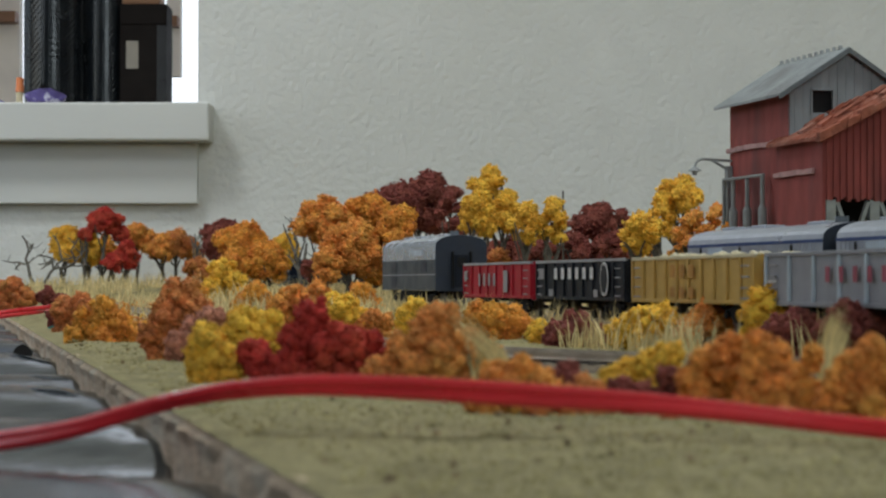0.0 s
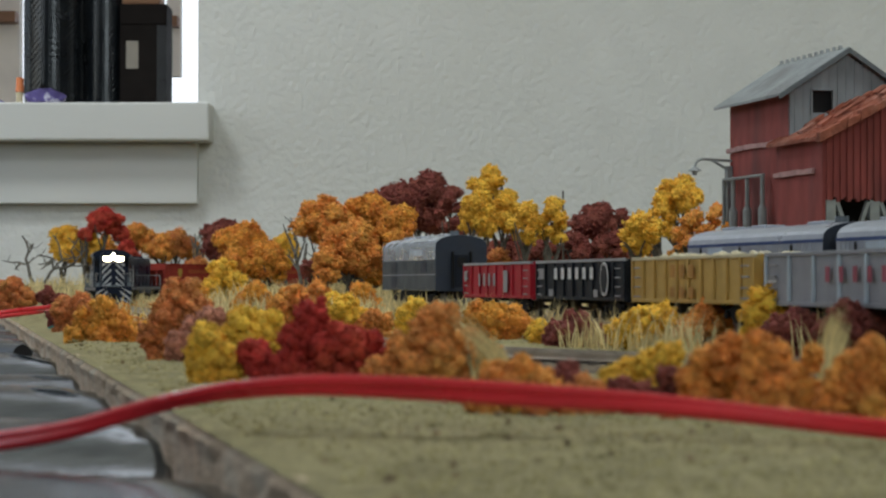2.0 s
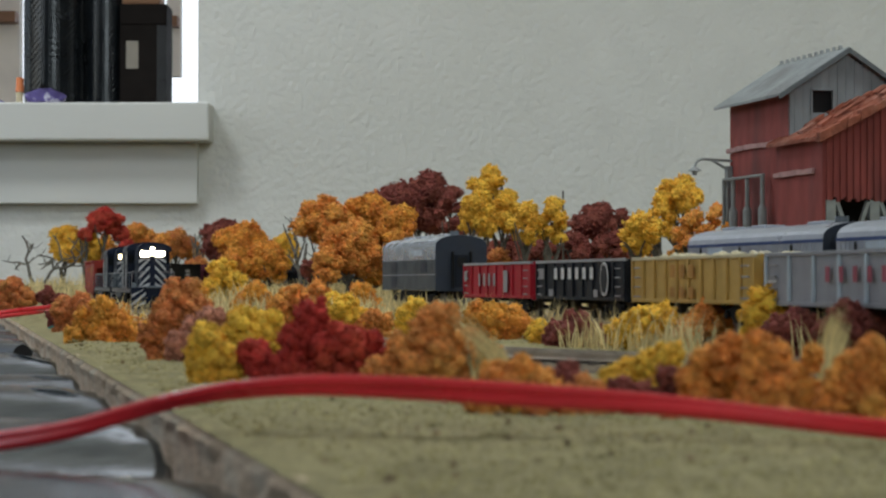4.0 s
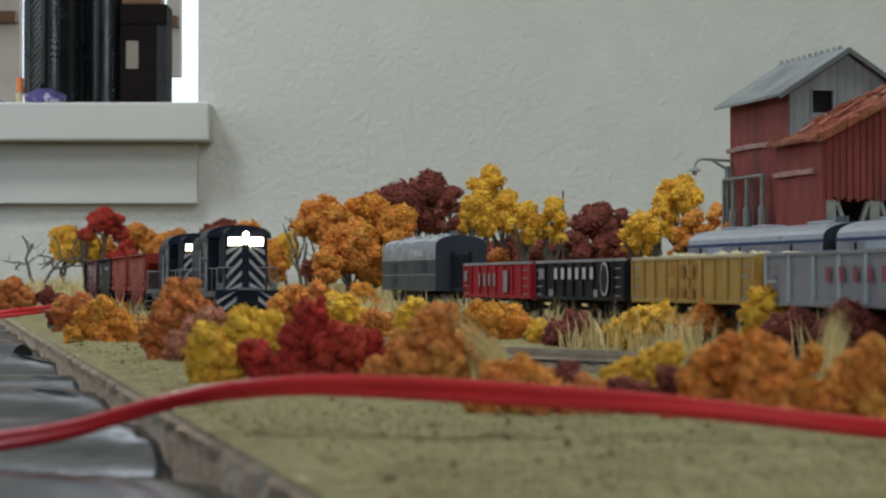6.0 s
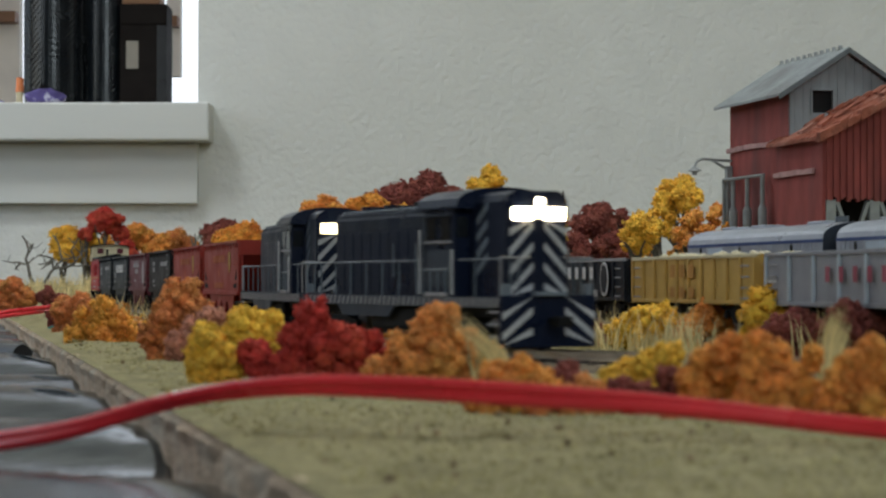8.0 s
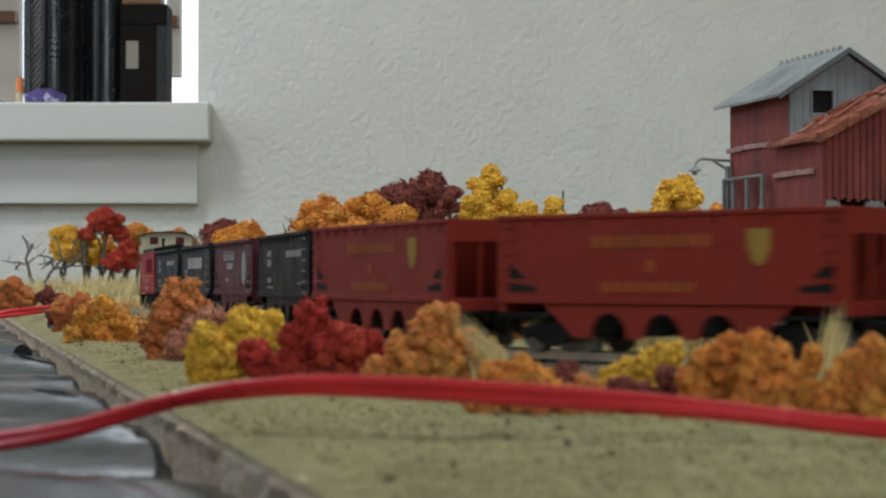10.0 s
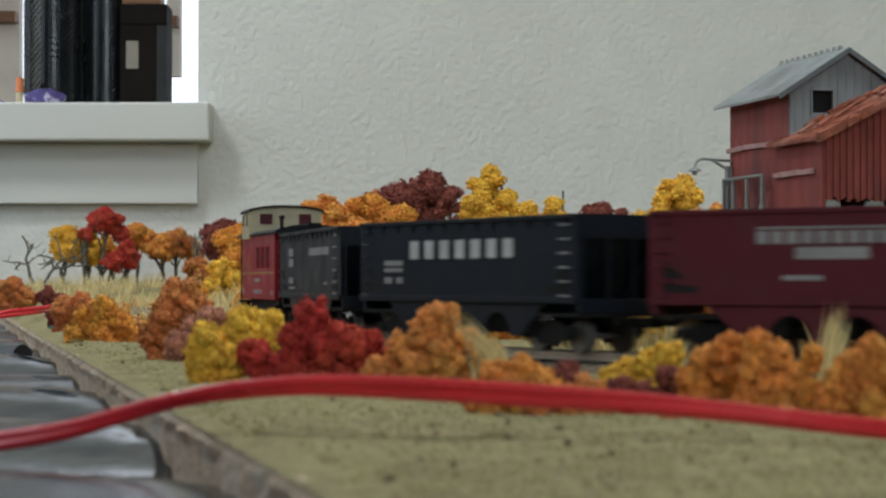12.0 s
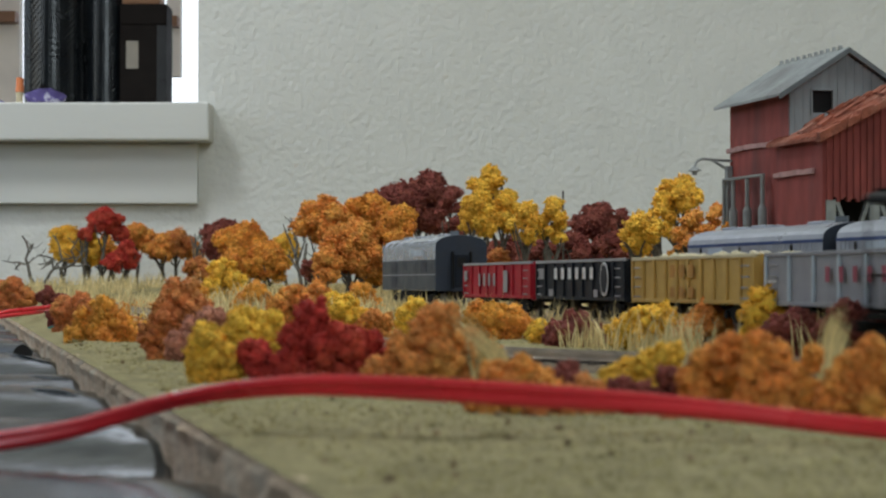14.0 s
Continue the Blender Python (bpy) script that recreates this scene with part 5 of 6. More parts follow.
def sill_things():
    z = 0.2762
    # two tall rolls of black tread with low raised chevrons
    for x, y, rad, turn, label in ((-0.5790, 2.945, 0.0430, 0.55, "tall roll of glossy black chevron tread standing on the sill"),
                                   (-0.5060, 2.972, 0.0345, 0.10, "second tall roll of black chevron tread beside the first")):
        roll = thing("tread_roll", pose(x, y, z), label, "rubber roll", "tread rolls on the sill")
        bm = bmesh.new()
        cyl(bm, (0, 0, 0), (0, 0, 0.42), rad, seg=48)
        part("core", bm, M["tread"], roll, smooth=False)
        bm = bmesh.new()
        for col in range(5):
            a0 = turn + math.pi * 2 * col / 5
            for k in range(44):
                zz = 0.003 + k * 0.0094
                for s in (-1, 1):
                    pts = []
                    for q in range(4):
                        pts.append((a0 + s * q / 3 * 0.54, min(zz + q / 3 * 0.022, 0.414)))
                    for (aa, za), (ab, zb) in zip(pts, pts[1:]):
                        vs = []
                        for a, h in ((aa, za), (ab, zb)):
                            for r, dz in ((rad - 0.0003, 0), (rad + 0.0016, 0.0012), (rad + 0.0016, 0.0030), (rad - 0.0003, 0.0046)):
                                vs.append(bm.verts.new((math.sin(a) * r, -math.cos(a) * r, h + dz)))
                        for i in range(4):
                            bm.faces.new((vs[i], vs[(i + 1) % 4], vs[4 + (i + 1) % 4], vs[4 + i]))
        part("chevron_tread", bm, M["tread"], roll)
    # dark box with a paper label
    bx = thing("dark_box", pose(-0.4437, 2.960, z), "dark cardboard box with a small paper label on the sill", "box")
    part("carton", boxes([(-0.0348, 0.0348, -0.03, 0.03, 0, 0.158)], 0.0015), M["dark_box"], bx)
    part("label", boxes([(-0.0255, -0.0075, -0.0308, -0.0301, 0.062, 0.103)]), M["paper"], bx, "beige paper label")
    part("flap", boxes([(-0.034, 0.034, -0.0315, -0.0301, 0.128, 0.157)], 0.0004), M["dark_box"], bx)
    part("side_strip", boxes([(0.020, 0.0345, -0.0312, -0.0301, 0.004, 0.126)], 0.0004), M["black_plastic"], bx)
    t = tagged(part("wood_block", box(bmesh.new(), -0.476, -0.420, 2.935, 2.985, z + 0.1583, z + 0.176, 0.002), M["timber"]), "brown wooden block lying on the dark box", "wood block")
    # patterned purple pouch
    rng = np.random.default_rng(8)
    for x, w, h in ((-0.575, 0.028, 0.024), (-0.655, 0.020, 0.011)):
        bm = bmesh.new()
        bmesh.ops.create_icosphere(bm, subdivisions=4, radius=1.0)
        for v in bm.verts:
            n = noise.noise(v.co * 2.2 + Vector((x * 40, 0, 0)))
            v.co = Vector((v.co.x * w * (1 + 0.2 * n), v.co.y * 0.018 * (1 + 0.2 * n), max(0.0, (v.co.z * 0.62 + 0.42) * h * (1 + 0.25 * n))))
        ob = part("cloth_pouch", bm, M["purple"], smooth=True)
        ob.matrix_basis = pose(x, 2.862, z)
        tagged(ob, "crumpled purple cloth pouch with a white pattern on the sill", "pouch")
    cap = thing("orange_bottle", pose(-0.6135, 2.868, z), "small bottle with an orange cap on the sill", "bottle")
    bm = bmesh.new()
    cyl(bm, (0, 0, 0), (0, 0, 0.021), 0.0050, seg=16)
    part("bottle_body", bm, M["cream"], cap)
    bm = bmesh.new()
    cyl(bm, (0, 0, 0.0212), (0, 0, 0.042), 0.0062, 0.0050, seg=16)
    part("cap", bm, M["orange_plastic"], cap, "orange cap")


sill_things()


def lineside_pole():
    t = thing("lineside_pole", pose(0.117, 1.93, ground_z(0.117, 1.93)), "thin dark wooden pole with a crossarm among the trees", "pole")
    bm = bmesh.new()
    cyl(bm, (0, 0, -0.002), (0, 0, 0.106), 0.0013, 0.0009, seg=8)
    part("post", bm, M["bark"], t)
    part("crossarm", boxes([(-0.0008, 0.0008, -0.006, 0.006, 0.094, 0.0955)]), M["bark"], t)


lineside_pole()

# ---------------------------------------------------------------- plants
PLANT = [0]
COLOUR_WORD = {"orange": "orange", "amber": "amber-orange", "yellow": "golden yellow", "red": "deep red", "maroon": "dark maroon-brown", "peach": "pale dusty orange", "rust": "rusty orange-brown", "rose": "dusty rose-brown"}


def foam_templates():
    """Unit lobes with an uneven surface (points and a coarse skin), reused at many sizes and turns."""
    v5, _ = ico(5)
    v3, f3 = ico(3)
    out = []
    for k in range(7):
        o = Vector((k * 13.7, k * 5.1, 0))

        def lumpy(vs):
            r = [1 + 0.30 * noise.noise(c * 2.1 + o) + 0.24 * noise.noise(c * 5.0 + o) + 0.16 * noise.noise(c * 11 + o) for c in map(Vector, vs)]
            return vs * np.array(r)[:, None]

        out.append((lumpy(v5), lumpy(v3)))
    return out, f3


FOAM, FOAM_F = foam_templates()
OCTA_V = np.array(((1, 0, 0), (-1, 0, 0), (0, 1, 0), (0, -1, 0), (0, 0, 1), (0, 0, -1)), float)
OCTA_F = np.array(((0, 2, 4), (2, 1, 4), (1, 3, 4), (3, 0, 4), (2, 0, 5), (1, 2, 5), (3, 1, 5), (0, 3, 5)))


def crumbs_at(centres, radii, rng):
    """Small eight-sided crumbs, each of its own shape."""
    n = len(centres)
    shape = OCTA_V[None] * (1 + rng.normal(0, 0.32, (n, 6, 1))) + rng.normal(0, 0.22, (n, 6, 3))
    verts = centres[:, None, :] + shape * radii[:, None, None]
    faces = OCTA_F[None] + (np.arange(n) * 6)[:, None, None]
    return verts.reshape(-1, 3), faces.reshape(-1, 3)


def granules(lobes, size, rng, floor=-9.0):
    """Lobes (x, y, z, rx, ry, rz) covered with fine foam crumbs."""
    L = np.array(lobes)
    vs, fs, n = [], [], 0
    cs = []
    for i, q in enumerate(L):
        m = np.array(Euler(rng.uniform(0, 6.28, 3)).to_matrix())
        pts, skin = FOAM[int(rng.integers(len(FOAM)))]
        p = (skin @ m.T) * q[3:] * 0.93 + q[:3]
        p[:, 2] = np.maximum(p[:, 2], floor)
        vs.append(p)
        fs.append(FOAM_F + n)
        n += len(p)
        r = q[3:]
        k = int(4 * math.pi * (r[0] * r[1] + r[0] * r[2] + r[1] * r[2]) / 3 / (size ** 2 * 2.1))
        c = q[:3] + (pts[rng.integers(len(pts), size=k)] @ m.T) * r * rng.uniform(0.93, 1.08, (k, 1)) + rng.normal(0, size * 0.5, (k, 3))
        keep = c[:, 2] > floor
        for j, o in enumerate(L):
            if j != i:
                keep &= (((c - o[:3]) / o[3:]) ** 2).sum(1) > 0.62
        cs.append(c[keep])
    c = np.concatenate(cs)
    v, f = crumbs_at(c, rng.uniform(0.55, 1.45, len(c)) * size, rng)
    return np.concatenate(vs + [v]), np.concatenate(fs + [f + n])


def knobs(lobes, size, rng, floor):
    """Lobes (x, y, z, r) built of round knobs, each with a loose skin of fine crumbs."""
    vs, fs, n, cs = [], [], 0, []
    L = np.array(lobes)
    for i, (x, y, z, r) in enumerate(L):
        count = 17
        k = np.arange(count) + 0.5
        w = 1 - 2 * k / count
        a = k * 2.39996 + rng.uniform(0, 6.28)
        d = np.stack([np.sqrt(1 - w * w) * np.cos(a), np.sqrt(1 - w * w) * np.sin(a), w], 1) + rng.normal(0, 0.12, (count, 3))
        rk = r * rng.uniform(0.26, 0.50, count)
        c = np.concatenate([[(x, y, z)], (x, y, z) + d * ((r - rk * 0.6) * rng.uniform(0.80, 1.22, count))[:, None]])
        rk = np.concatenate([[r * 0.70], rk])
        inside = np.zeros(len(c), bool)
        for j, o in enumerate(L):
            if j != i:
                inside |= ((c - o[:3]) ** 2).sum(1) < (0.72 * o[3]) ** 2
        for q, rr, gone in zip(c, rk, inside):
            if gone or q[2] + rr < floor:
                continue
            m = np.array(Euler(rng.uniform(0, 6.28, 3)).to_matrix())
            pts, skin = FOAM[int(rng.integers(len(FOAM)))]
            p = (skin @ m.T) * rr * rng.uniform(0.85, 1.15, (1, 3)) + q
            p[:, 2] = np.maximum(p[:, 2], floor)
            vs.append(p)
            fs.append(FOAM_F + n)
            n += len(p)
            if rr < 0.6 * r:
                h = int(4 * math.pi * rr * rr / (size ** 2 * 3.2))
                e = q + (pts[rng.integers(len(pts), size=h)] @ m.T) * rr * rng.uniform(0.94, 1.22, (h, 1))
                cs.append(e[e[:, 2] > floor])
    c = np.concatenate(cs)
    v, f = crumbs_at(c, rng.uniform(0.5, 1.3, len(c)) * size, rng)
    return np.concatenate(vs + [v]), np.concatenate(fs + [f + n])


def bush(colour, x, y, lobes):
    """A clump of foam foliage; lobes are x, z, r from the foot of the bush."""
    PLANT[0] += 1
    rng = np.random.default_rng(PLANT[0])
    g = ground_z(x, y)
    t = thing("bush", pose(x, y, g), COLOUR_WORD[colour] + " foam bush on the scenic turf", "bush", "foam bushes")
    size = 0.00042 if y < 0.7 else 0.00066
    full, low = [], []
    for lx, lz, r in lobes:
        ly = rng.uniform(-0.6, 0.6) * r
        full.append((lx, ly, max(lz, 0.45 * r), 0.88 * r))
        if lz > 1.7 * r:                                        # body below a high lobe
            full.append((lx * 0.9, ly + 0.5 * r, lz - 1.2 * r, r * 0.78))
        low.append((lx * 0.95 + rng.normal(0, 0.3) * r, ly - rng.uniform(0.0, 0.5) * r, 0.15 * r, r * rng.uniform(0.35, 0.6)))
    v, f = knobs(full, size, rng, -0.001)
    soup("foliage", v, f, LEAF[colour], t)
    v, f = knobs(low, size, rng, -0.001)
    soup("low_foliage", v, f, LEAF[colour], t)
    return t


def limb(bm, a, b, ra, rb, rng, bends=3):
    a, b = Vector(a), Vector(b)
    p = a
    for k in range(1, bends + 1):
        q = a.lerp(b, k / bends)
        if k < bends:
            q += Vector(rng.normal(0, (b - a).length * 0.06, 3))
        cyl(bm, p, q, ra + (rb - ra) * (k - 1) / bends, ra + (rb - ra) * k / bends, seg=7)
        p = q


def tree(x, y, width, low, high, colour):
    PLANT[0] += 1
    rng = np.random.default_rng(PLANT[0])
    g = ground_z(x, y)
    t = thing("tree", pose(x, y, g), COLOUR_WORD[colour] + " autumn model tree with a foam crown", "tree", "autumn trees")
    low, high = max(low - g, 0.006), high - g
    bm = bmesh.new()
    limb(bm, (0, 0, -0.003), (0, 0, low + (high - low) * 0.45), 0.0026, 0.0014, rng)
    for k in range(6):
        a = rng.uniform(0, 6.28)
        z0 = low * rng.uniform(0.35, 0.9)
        limb(bm, (0, 0, z0), (math.cos(a) * width * 0.36, math.sin(a) * width * 0.36, low + (high - low) * rng.uniform(0.1, 0.6)), 0.0014, 0.0006, rng)
    part("trunk", bm, M["bark"], t)
    low -= 0.08 * (high - low)
    low = max(low, 0.004)
    W, Hc, mid = width / 2, (high - low) / 2, (low + high) / 2
    lobes = []
    n = 9 if width < 0.045 else 14
    for i in range(n):
        a = 2.4 * i + rng.uniform(-0.5, 0.5)
        w = -0.85 + 1.7 * i / (n - 1)
        ring = math.sqrt(max(0.03, 1 - w * w)) * rng.uniform(0.5, 1.0)
        r = min(W, Hc) * rng.uniform(0.24, 0.44)
        if i == n - 1:
            ring, r = rng.uniform(0.1, 0.35), min(W, Hc) * 0.42
        lobes.append((math.cos(a) * ring * (W - 0.5 * r), math.sin(a) * ring * W * 0.8, mid + w * (Hc - r) if i < n - 1 else high - r, r * rng.uniform(0.95, 1.35), r, r * rng.uniform(0.85, 1.0)))
    v, f = granules(lobes, 0.00125, rng)
    soup("crown", v, f, LEAF[colour], t)
    return t


def bare_tree(x, y, width, high):
    PLANT[0] += 1
    rng = np.random.default_rng(PLANT[0])
    g = ground_z(x, y)
    t = thing("bare_tree", pose(x, y, g), "leafless grey-brown model tree with forked branches", "tree", "bare trees")
    h = high - g
    bm = bmesh.new()
    limb(bm, (0, 0, -0.003), (0, 0, h * 0.4), 0.0024, 0.0017, rng)
    part("trunk", bm, M["grey_bark"], t)
    for k in range(5):
        a = rng.uniform(0, 6.28)
        tip = Vector((math.cos(a) * width * 0.45, math.sin(a) * width * 0.3, h * rng.uniform(0.65, 1.0)))
        base = Vector((0, 0, h * rng.uniform(0.15, 0.4)))
        bm = bmesh.new()
        limb(bm, base, tip, 0.0014, 0.0007, rng)
        for j in range(3):
            p = base.lerp(tip, rng.uniform(0.45, 0.9))
            limb(bm, p, p + Vector((rng.normal(0, width * 0.14), rng.normal(0, width * 0.1), h * rng.uniform(0.08, 0.2))), 0.0009, 0.0005, rng, 2)
        part("branch", bm, M["grey_bark"], t)
    return t


def bough_tree(x, y, chains):
    """A leafless tree from chains of (x, z) bends, each chain one limb; the first is the trunk."""
    PLANT[0] += 1
    rng = np.random.default_rng(PLANT[0])
    t = thing("bare_tree", pose(x, y, ground_z(x, y)), "leafless grey-brown model tree with crooked spreading boughs", "tree", "bare trees")
    for k, chain in enumerate(chains):
        bm = bmesh.new()
        deep = rng.normal(0, 0.004, len(chain)) if k else np.zeros(len(chain))
        r0, r1 = (0.0024, 0.0012) if k == 0 else (0.0015, 0.0006)
        n = len(chain) - 1
        for i in range(n):
            limb(bm, (chain[i][0], deep[i], chain[i][1]), (chain[i + 1][0], deep[i + 1], chain[i + 1][1]), r0 + (r1 - r0) * i / n, r0 + (r1 - r0) * (i + 1) / n, rng, 2)
            if k and i == n - 1:
                a = Vector((chain[i][0], deep[i], chain[i][1])).lerp(Vector((chain[i + 1][0], deep[i + 1], chain[i + 1][1])), 0.55)
                limb(bm, a, a + Vector((rng.normal(0, 0.006), rng.normal(0, 0.004), 0.009)), 0.0007, 0.0004, rng, 2)
        part("trunk" if k == 0 else "branch", bm, M["grey_bark"], t)
    return t


# ---------------------------------------------------------------- bushes of foam foliage: colour, x, y, lobes
bush('red', -0.0354, 0.550, [(-0.0011, 0.0167, 0.0056), (-0.0058, 0.0105, 0.0053), (-0.0167, 0.0058, 0.0053), (0.0022, 0.0086, 0.0060), (0.0091, 0.0105, 0.0053), (0.0147, 0.0089, 0.0047), (0.0069, 0.0042, 0.0069), (-0.0091, 0.0029, 0.0053)])
bush('yellow', -0.0653, 0.555, [(-0.0009, 0.0109, 0.0054), (0.0045, 0.0059, 0.0057), (-0.0015, 0.0037, 0.0044), (0.0021, 0.0014, 0.0038), (-0.0042, 0.0071, 0.0035)])
bush('yellow', -0.0582, 0.630, [(-0.0054, 0.0136, 0.0072), (0.0025, 0.0131, 0.0065), (-0.0025, 0.0079, 0.0068), (0.0054, 0.0093, 0.0047)])
bush('rust', -0.1029, 0.760, [(0.0019, 0.0228, 0.0082), (-0.0033, 0.0159, 0.0069), (0.0071, 0.0167, 0.0069), (-0.0090, 0.0085, 0.0056), (-0.0020, 0.0059, 0.0069), (0.0053, 0.0085, 0.0069)])
bush('rose', -0.0850, 0.710, [(-0.0024, 0.0102, 0.0061), (0.0028, 0.0142, 0.0053), (-0.0085, 0.0053, 0.0057), (0.0016, 0.0061, 0.0053), (0.0065, 0.0098, 0.0045)])
bush('amber', -0.1593, 0.920, [(0.0019, 0.0141, 0.0068), (-0.0065, 0.0086, 0.0068), (0.0076, 0.0088, 0.0073), (-0.0118, 0.0033, 0.0047), (0.0013, 0.0038, 0.0068), (0.0118, 0.0044, 0.0052), (-0.0044, 0.0028, 0.0047)])
bush('peach', -0.0040, 0.530, [(0.0040, 0.0165, 0.0057), (-0.0011, 0.0126, 0.0051), (-0.0066, 0.0087, 0.0048), (-0.0135, 0.0038, 0.0039), (0.0097, 0.0102, 0.0051), (0.0043, 0.0084, 0.0063), (-0.0030, 0.0045, 0.0054), (-0.0096, 0.0014, 0.0036), (0.0158, 0.0069, 0.0042)])
bush('orange', 0.0141, 0.440, [(-0.0023, 0.0077, 0.0040), (0.0037, 0.0092, 0.0038), (0.0007, 0.0052, 0.0038), (0.0082, 0.0065, 0.0035), (-0.0064, 0.0037, 0.0035), (-0.0038, 0.0004, 0.0033)])
bush('maroon', 0.0277, 0.450, [(0.0005, 0.0088, 0.0028), (-0.0026, 0.0070, 0.0023), (0.0021, 0.0060, 0.0026)])
bush('rust', 0.0284, 0.430, [(0.0037, 0.0057, 0.0034), (-0.0019, 0.0035, 0.0032), (0.0062, 0.0020, 0.0032), (-0.0080, 0.0016, 0.0029)])
bush('yellow', 0.0475, 0.470, [(0.0061, 0.0120, 0.0035), (0.0015, 0.0101, 0.0035), (-0.0031, 0.0082, 0.0035), (-0.0073, 0.0063, 0.0032), (0.0028, 0.0066, 0.0032)])
bush('maroon', 0.0466, 0.440, [(-0.0072, 0.0050, 0.0033), (-0.0032, 0.0042, 0.0030), (0.0038, 0.0077, 0.0030), (0.0061, 0.0042, 0.0033), (0.0006, 0.0029, 0.0028)])
bush('orange', 0.0582, 0.420, [(-0.0020, 0.0108, 0.0038), (0.0021, 0.0134, 0.0036), (-0.0051, 0.0070, 0.0036), (0.0026, 0.0086, 0.0041), (-0.0022, 0.0034, 0.0038), (0.0045, 0.0043, 0.0041)])
bush('orange', 0.0683, 0.405, [(-0.0039, 0.0146, 0.0035), (-0.0004, 0.0119, 0.0037), (-0.0048, 0.0096, 0.0037), (0.0028, 0.0082, 0.0035), (-0.0016, 0.0056, 0.0042), (0.0056, 0.0047, 0.0035), (0.0074, 0.0133, 0.0023), (-0.0053, 0.0033, 0.0039)])
bush('orange', 0.0813, 0.390, [(-0.0002, 0.0107, 0.0038), (0.0036, 0.0143, 0.0031), (-0.0044, 0.0074, 0.0029), (-0.0017, 0.0056, 0.0038), (0.0043, 0.0091, 0.0038), (0.0034, 0.0045, 0.0047), (-0.0051, 0.0038, 0.0036)])
bush('rust', 0.0567, 0.400, [(-0.0035, 0.0009, 0.0021), (-0.0115, 0.0016, 0.0021), (0.0026, -0.0000, 0.0023), (0.0124, -0.0000, 0.0025)])
bush('amber', 0.0269, 0.940, [(-0.0103, 0.0111, 0.0071), (-0.0017, 0.0092, 0.0092), (0.0058, 0.0073, 0.0078), (-0.0060, 0.0046, 0.0064), (0.0122, 0.0036, 0.0064)])
bush('yellow', 0.0449, 0.900, [(-0.0023, 0.0051, 0.0054), (0.0023, 0.0031, 0.0047)])
bush('maroon', 0.0594, 0.880, [(-0.0002, 0.0066, 0.0099), (-0.0077, 0.0051, 0.0073), (0.0079, 0.0046, 0.0066)])
bush('yellow', 0.0862, 0.820, [(0.0036, 0.0119, 0.0074), (-0.0029, 0.0090, 0.0074), (-0.0109, 0.0058, 0.0074), (0.0102, 0.0090, 0.0056)])
bush('orange', 0.1055, 0.800, [(0.0022, 0.0118, 0.0072), (-0.0033, 0.0086, 0.0066), (0.0086, 0.0091, 0.0072), (-0.0074, 0.0059, 0.0054)])
bush('yellow', 0.1218, 0.740, [(0.0006, 0.0183, 0.0078), (-0.0049, 0.0143, 0.0067), (0.0044, 0.0134, 0.0061)])
bush('maroon', 0.1237, 0.700, [(-0.0004, 0.0106, 0.0068), (0.0060, 0.0094, 0.0058), (-0.0056, 0.0086, 0.0053)])
bush('maroon', 0.1371, 0.660, [(-0.0027, 0.0139, 0.0070), (-0.0072, 0.0101, 0.0060), (0.0025, 0.0105, 0.0070), (0.0074, 0.0116, 0.0055)])
bush('peach', -0.0357, 1.020, [(-0.0004, 0.0105, 0.0047), (0.0066, 0.0088, 0.0041), (-0.0062, 0.0082, 0.0041)])
bush('yellow', -0.0502, 1.020, [(-0.0004, 0.0149, 0.0076), (-0.0068, 0.0105, 0.0052), (0.0072, 0.0105, 0.0052)])
bush('yellow', -0.0127, 1.000, [(-0.0004, 0.0137, 0.0068), (0.0070, 0.0109, 0.0051), (-0.0067, 0.0103, 0.0051)])
bush('orange', -0.0759, 1.040, [(-0.0024, 0.0191, 0.0077), (-0.0101, 0.0161, 0.0059), (0.0024, 0.0143, 0.0059), (0.0101, 0.0146, 0.0047)])
bush('rust', -0.2063, 1.120, [(0.0038, 0.0152, 0.0070), (-0.0057, 0.0126, 0.0057), (-0.0109, 0.0120, 0.0045), (0.0128, 0.0136, 0.0051)])
bush('maroon', -0.2327, 1.200, [(0.0041, 0.0074, 0.0055), (-0.0041, 0.0088, 0.0041)])
# farther back, by the straight
bush('rust', -0.333, 1.550, [(-0.006, 0.016, 0.010), (0.006, 0.008, 0.009), (-0.012, 0.006, 0.007)])
bush('maroon', -0.309, 1.550, [(0.0, 0.010, 0.008), (0.010, 0.006, 0.007)])
bush('rust', -0.282, 1.499, [(-0.004, 0.008, 0.007), (0.006, 0.005, 0.006)])
bush('orange', -0.258, 1.550, [(-0.004, 0.008, 0.007), (0.008, 0.006, 0.006)])
bush('rust', -0.100, 1.300, [(0.0, 0.015, 0.008), (0.008, 0.007, 0.007), (-0.009, 0.006, 0.007)])
bush('amber', -0.141, 1.500, [(0.0, 0.017, 0.009), (0.010, 0.008, 0.008), (-0.010, 0.008, 0.008)])
bush('yellow', -0.192, 1.750, [(-0.004, 0.028, 0.011), (0.008, 0.018, 0.010), (-0.012, 0.012, 0.010), (0.014, 0.008, 0.009)])
bush('orange', -0.089, 1.400, [(0.0, 0.017, 0.009), (0.008, 0.008, 0.008)])
bush('amber', -0.057, 1.400, [(0.0, 0.017, 0.009), (-0.009, 0.008, 0.008), (0.009, 0.008, 0.007)])
bush('yellow', -0.069, 1.250, [(0.0, 0.014, 0.007), (0.007, 0.006, 0.006)])
bush('amber', -0.200, 1.600, [(0.0, 0.016, 0.009), (-0.009, 0.008, 0.008), (0.009, 0.007, 0.007)])

PLANT[0] = 58
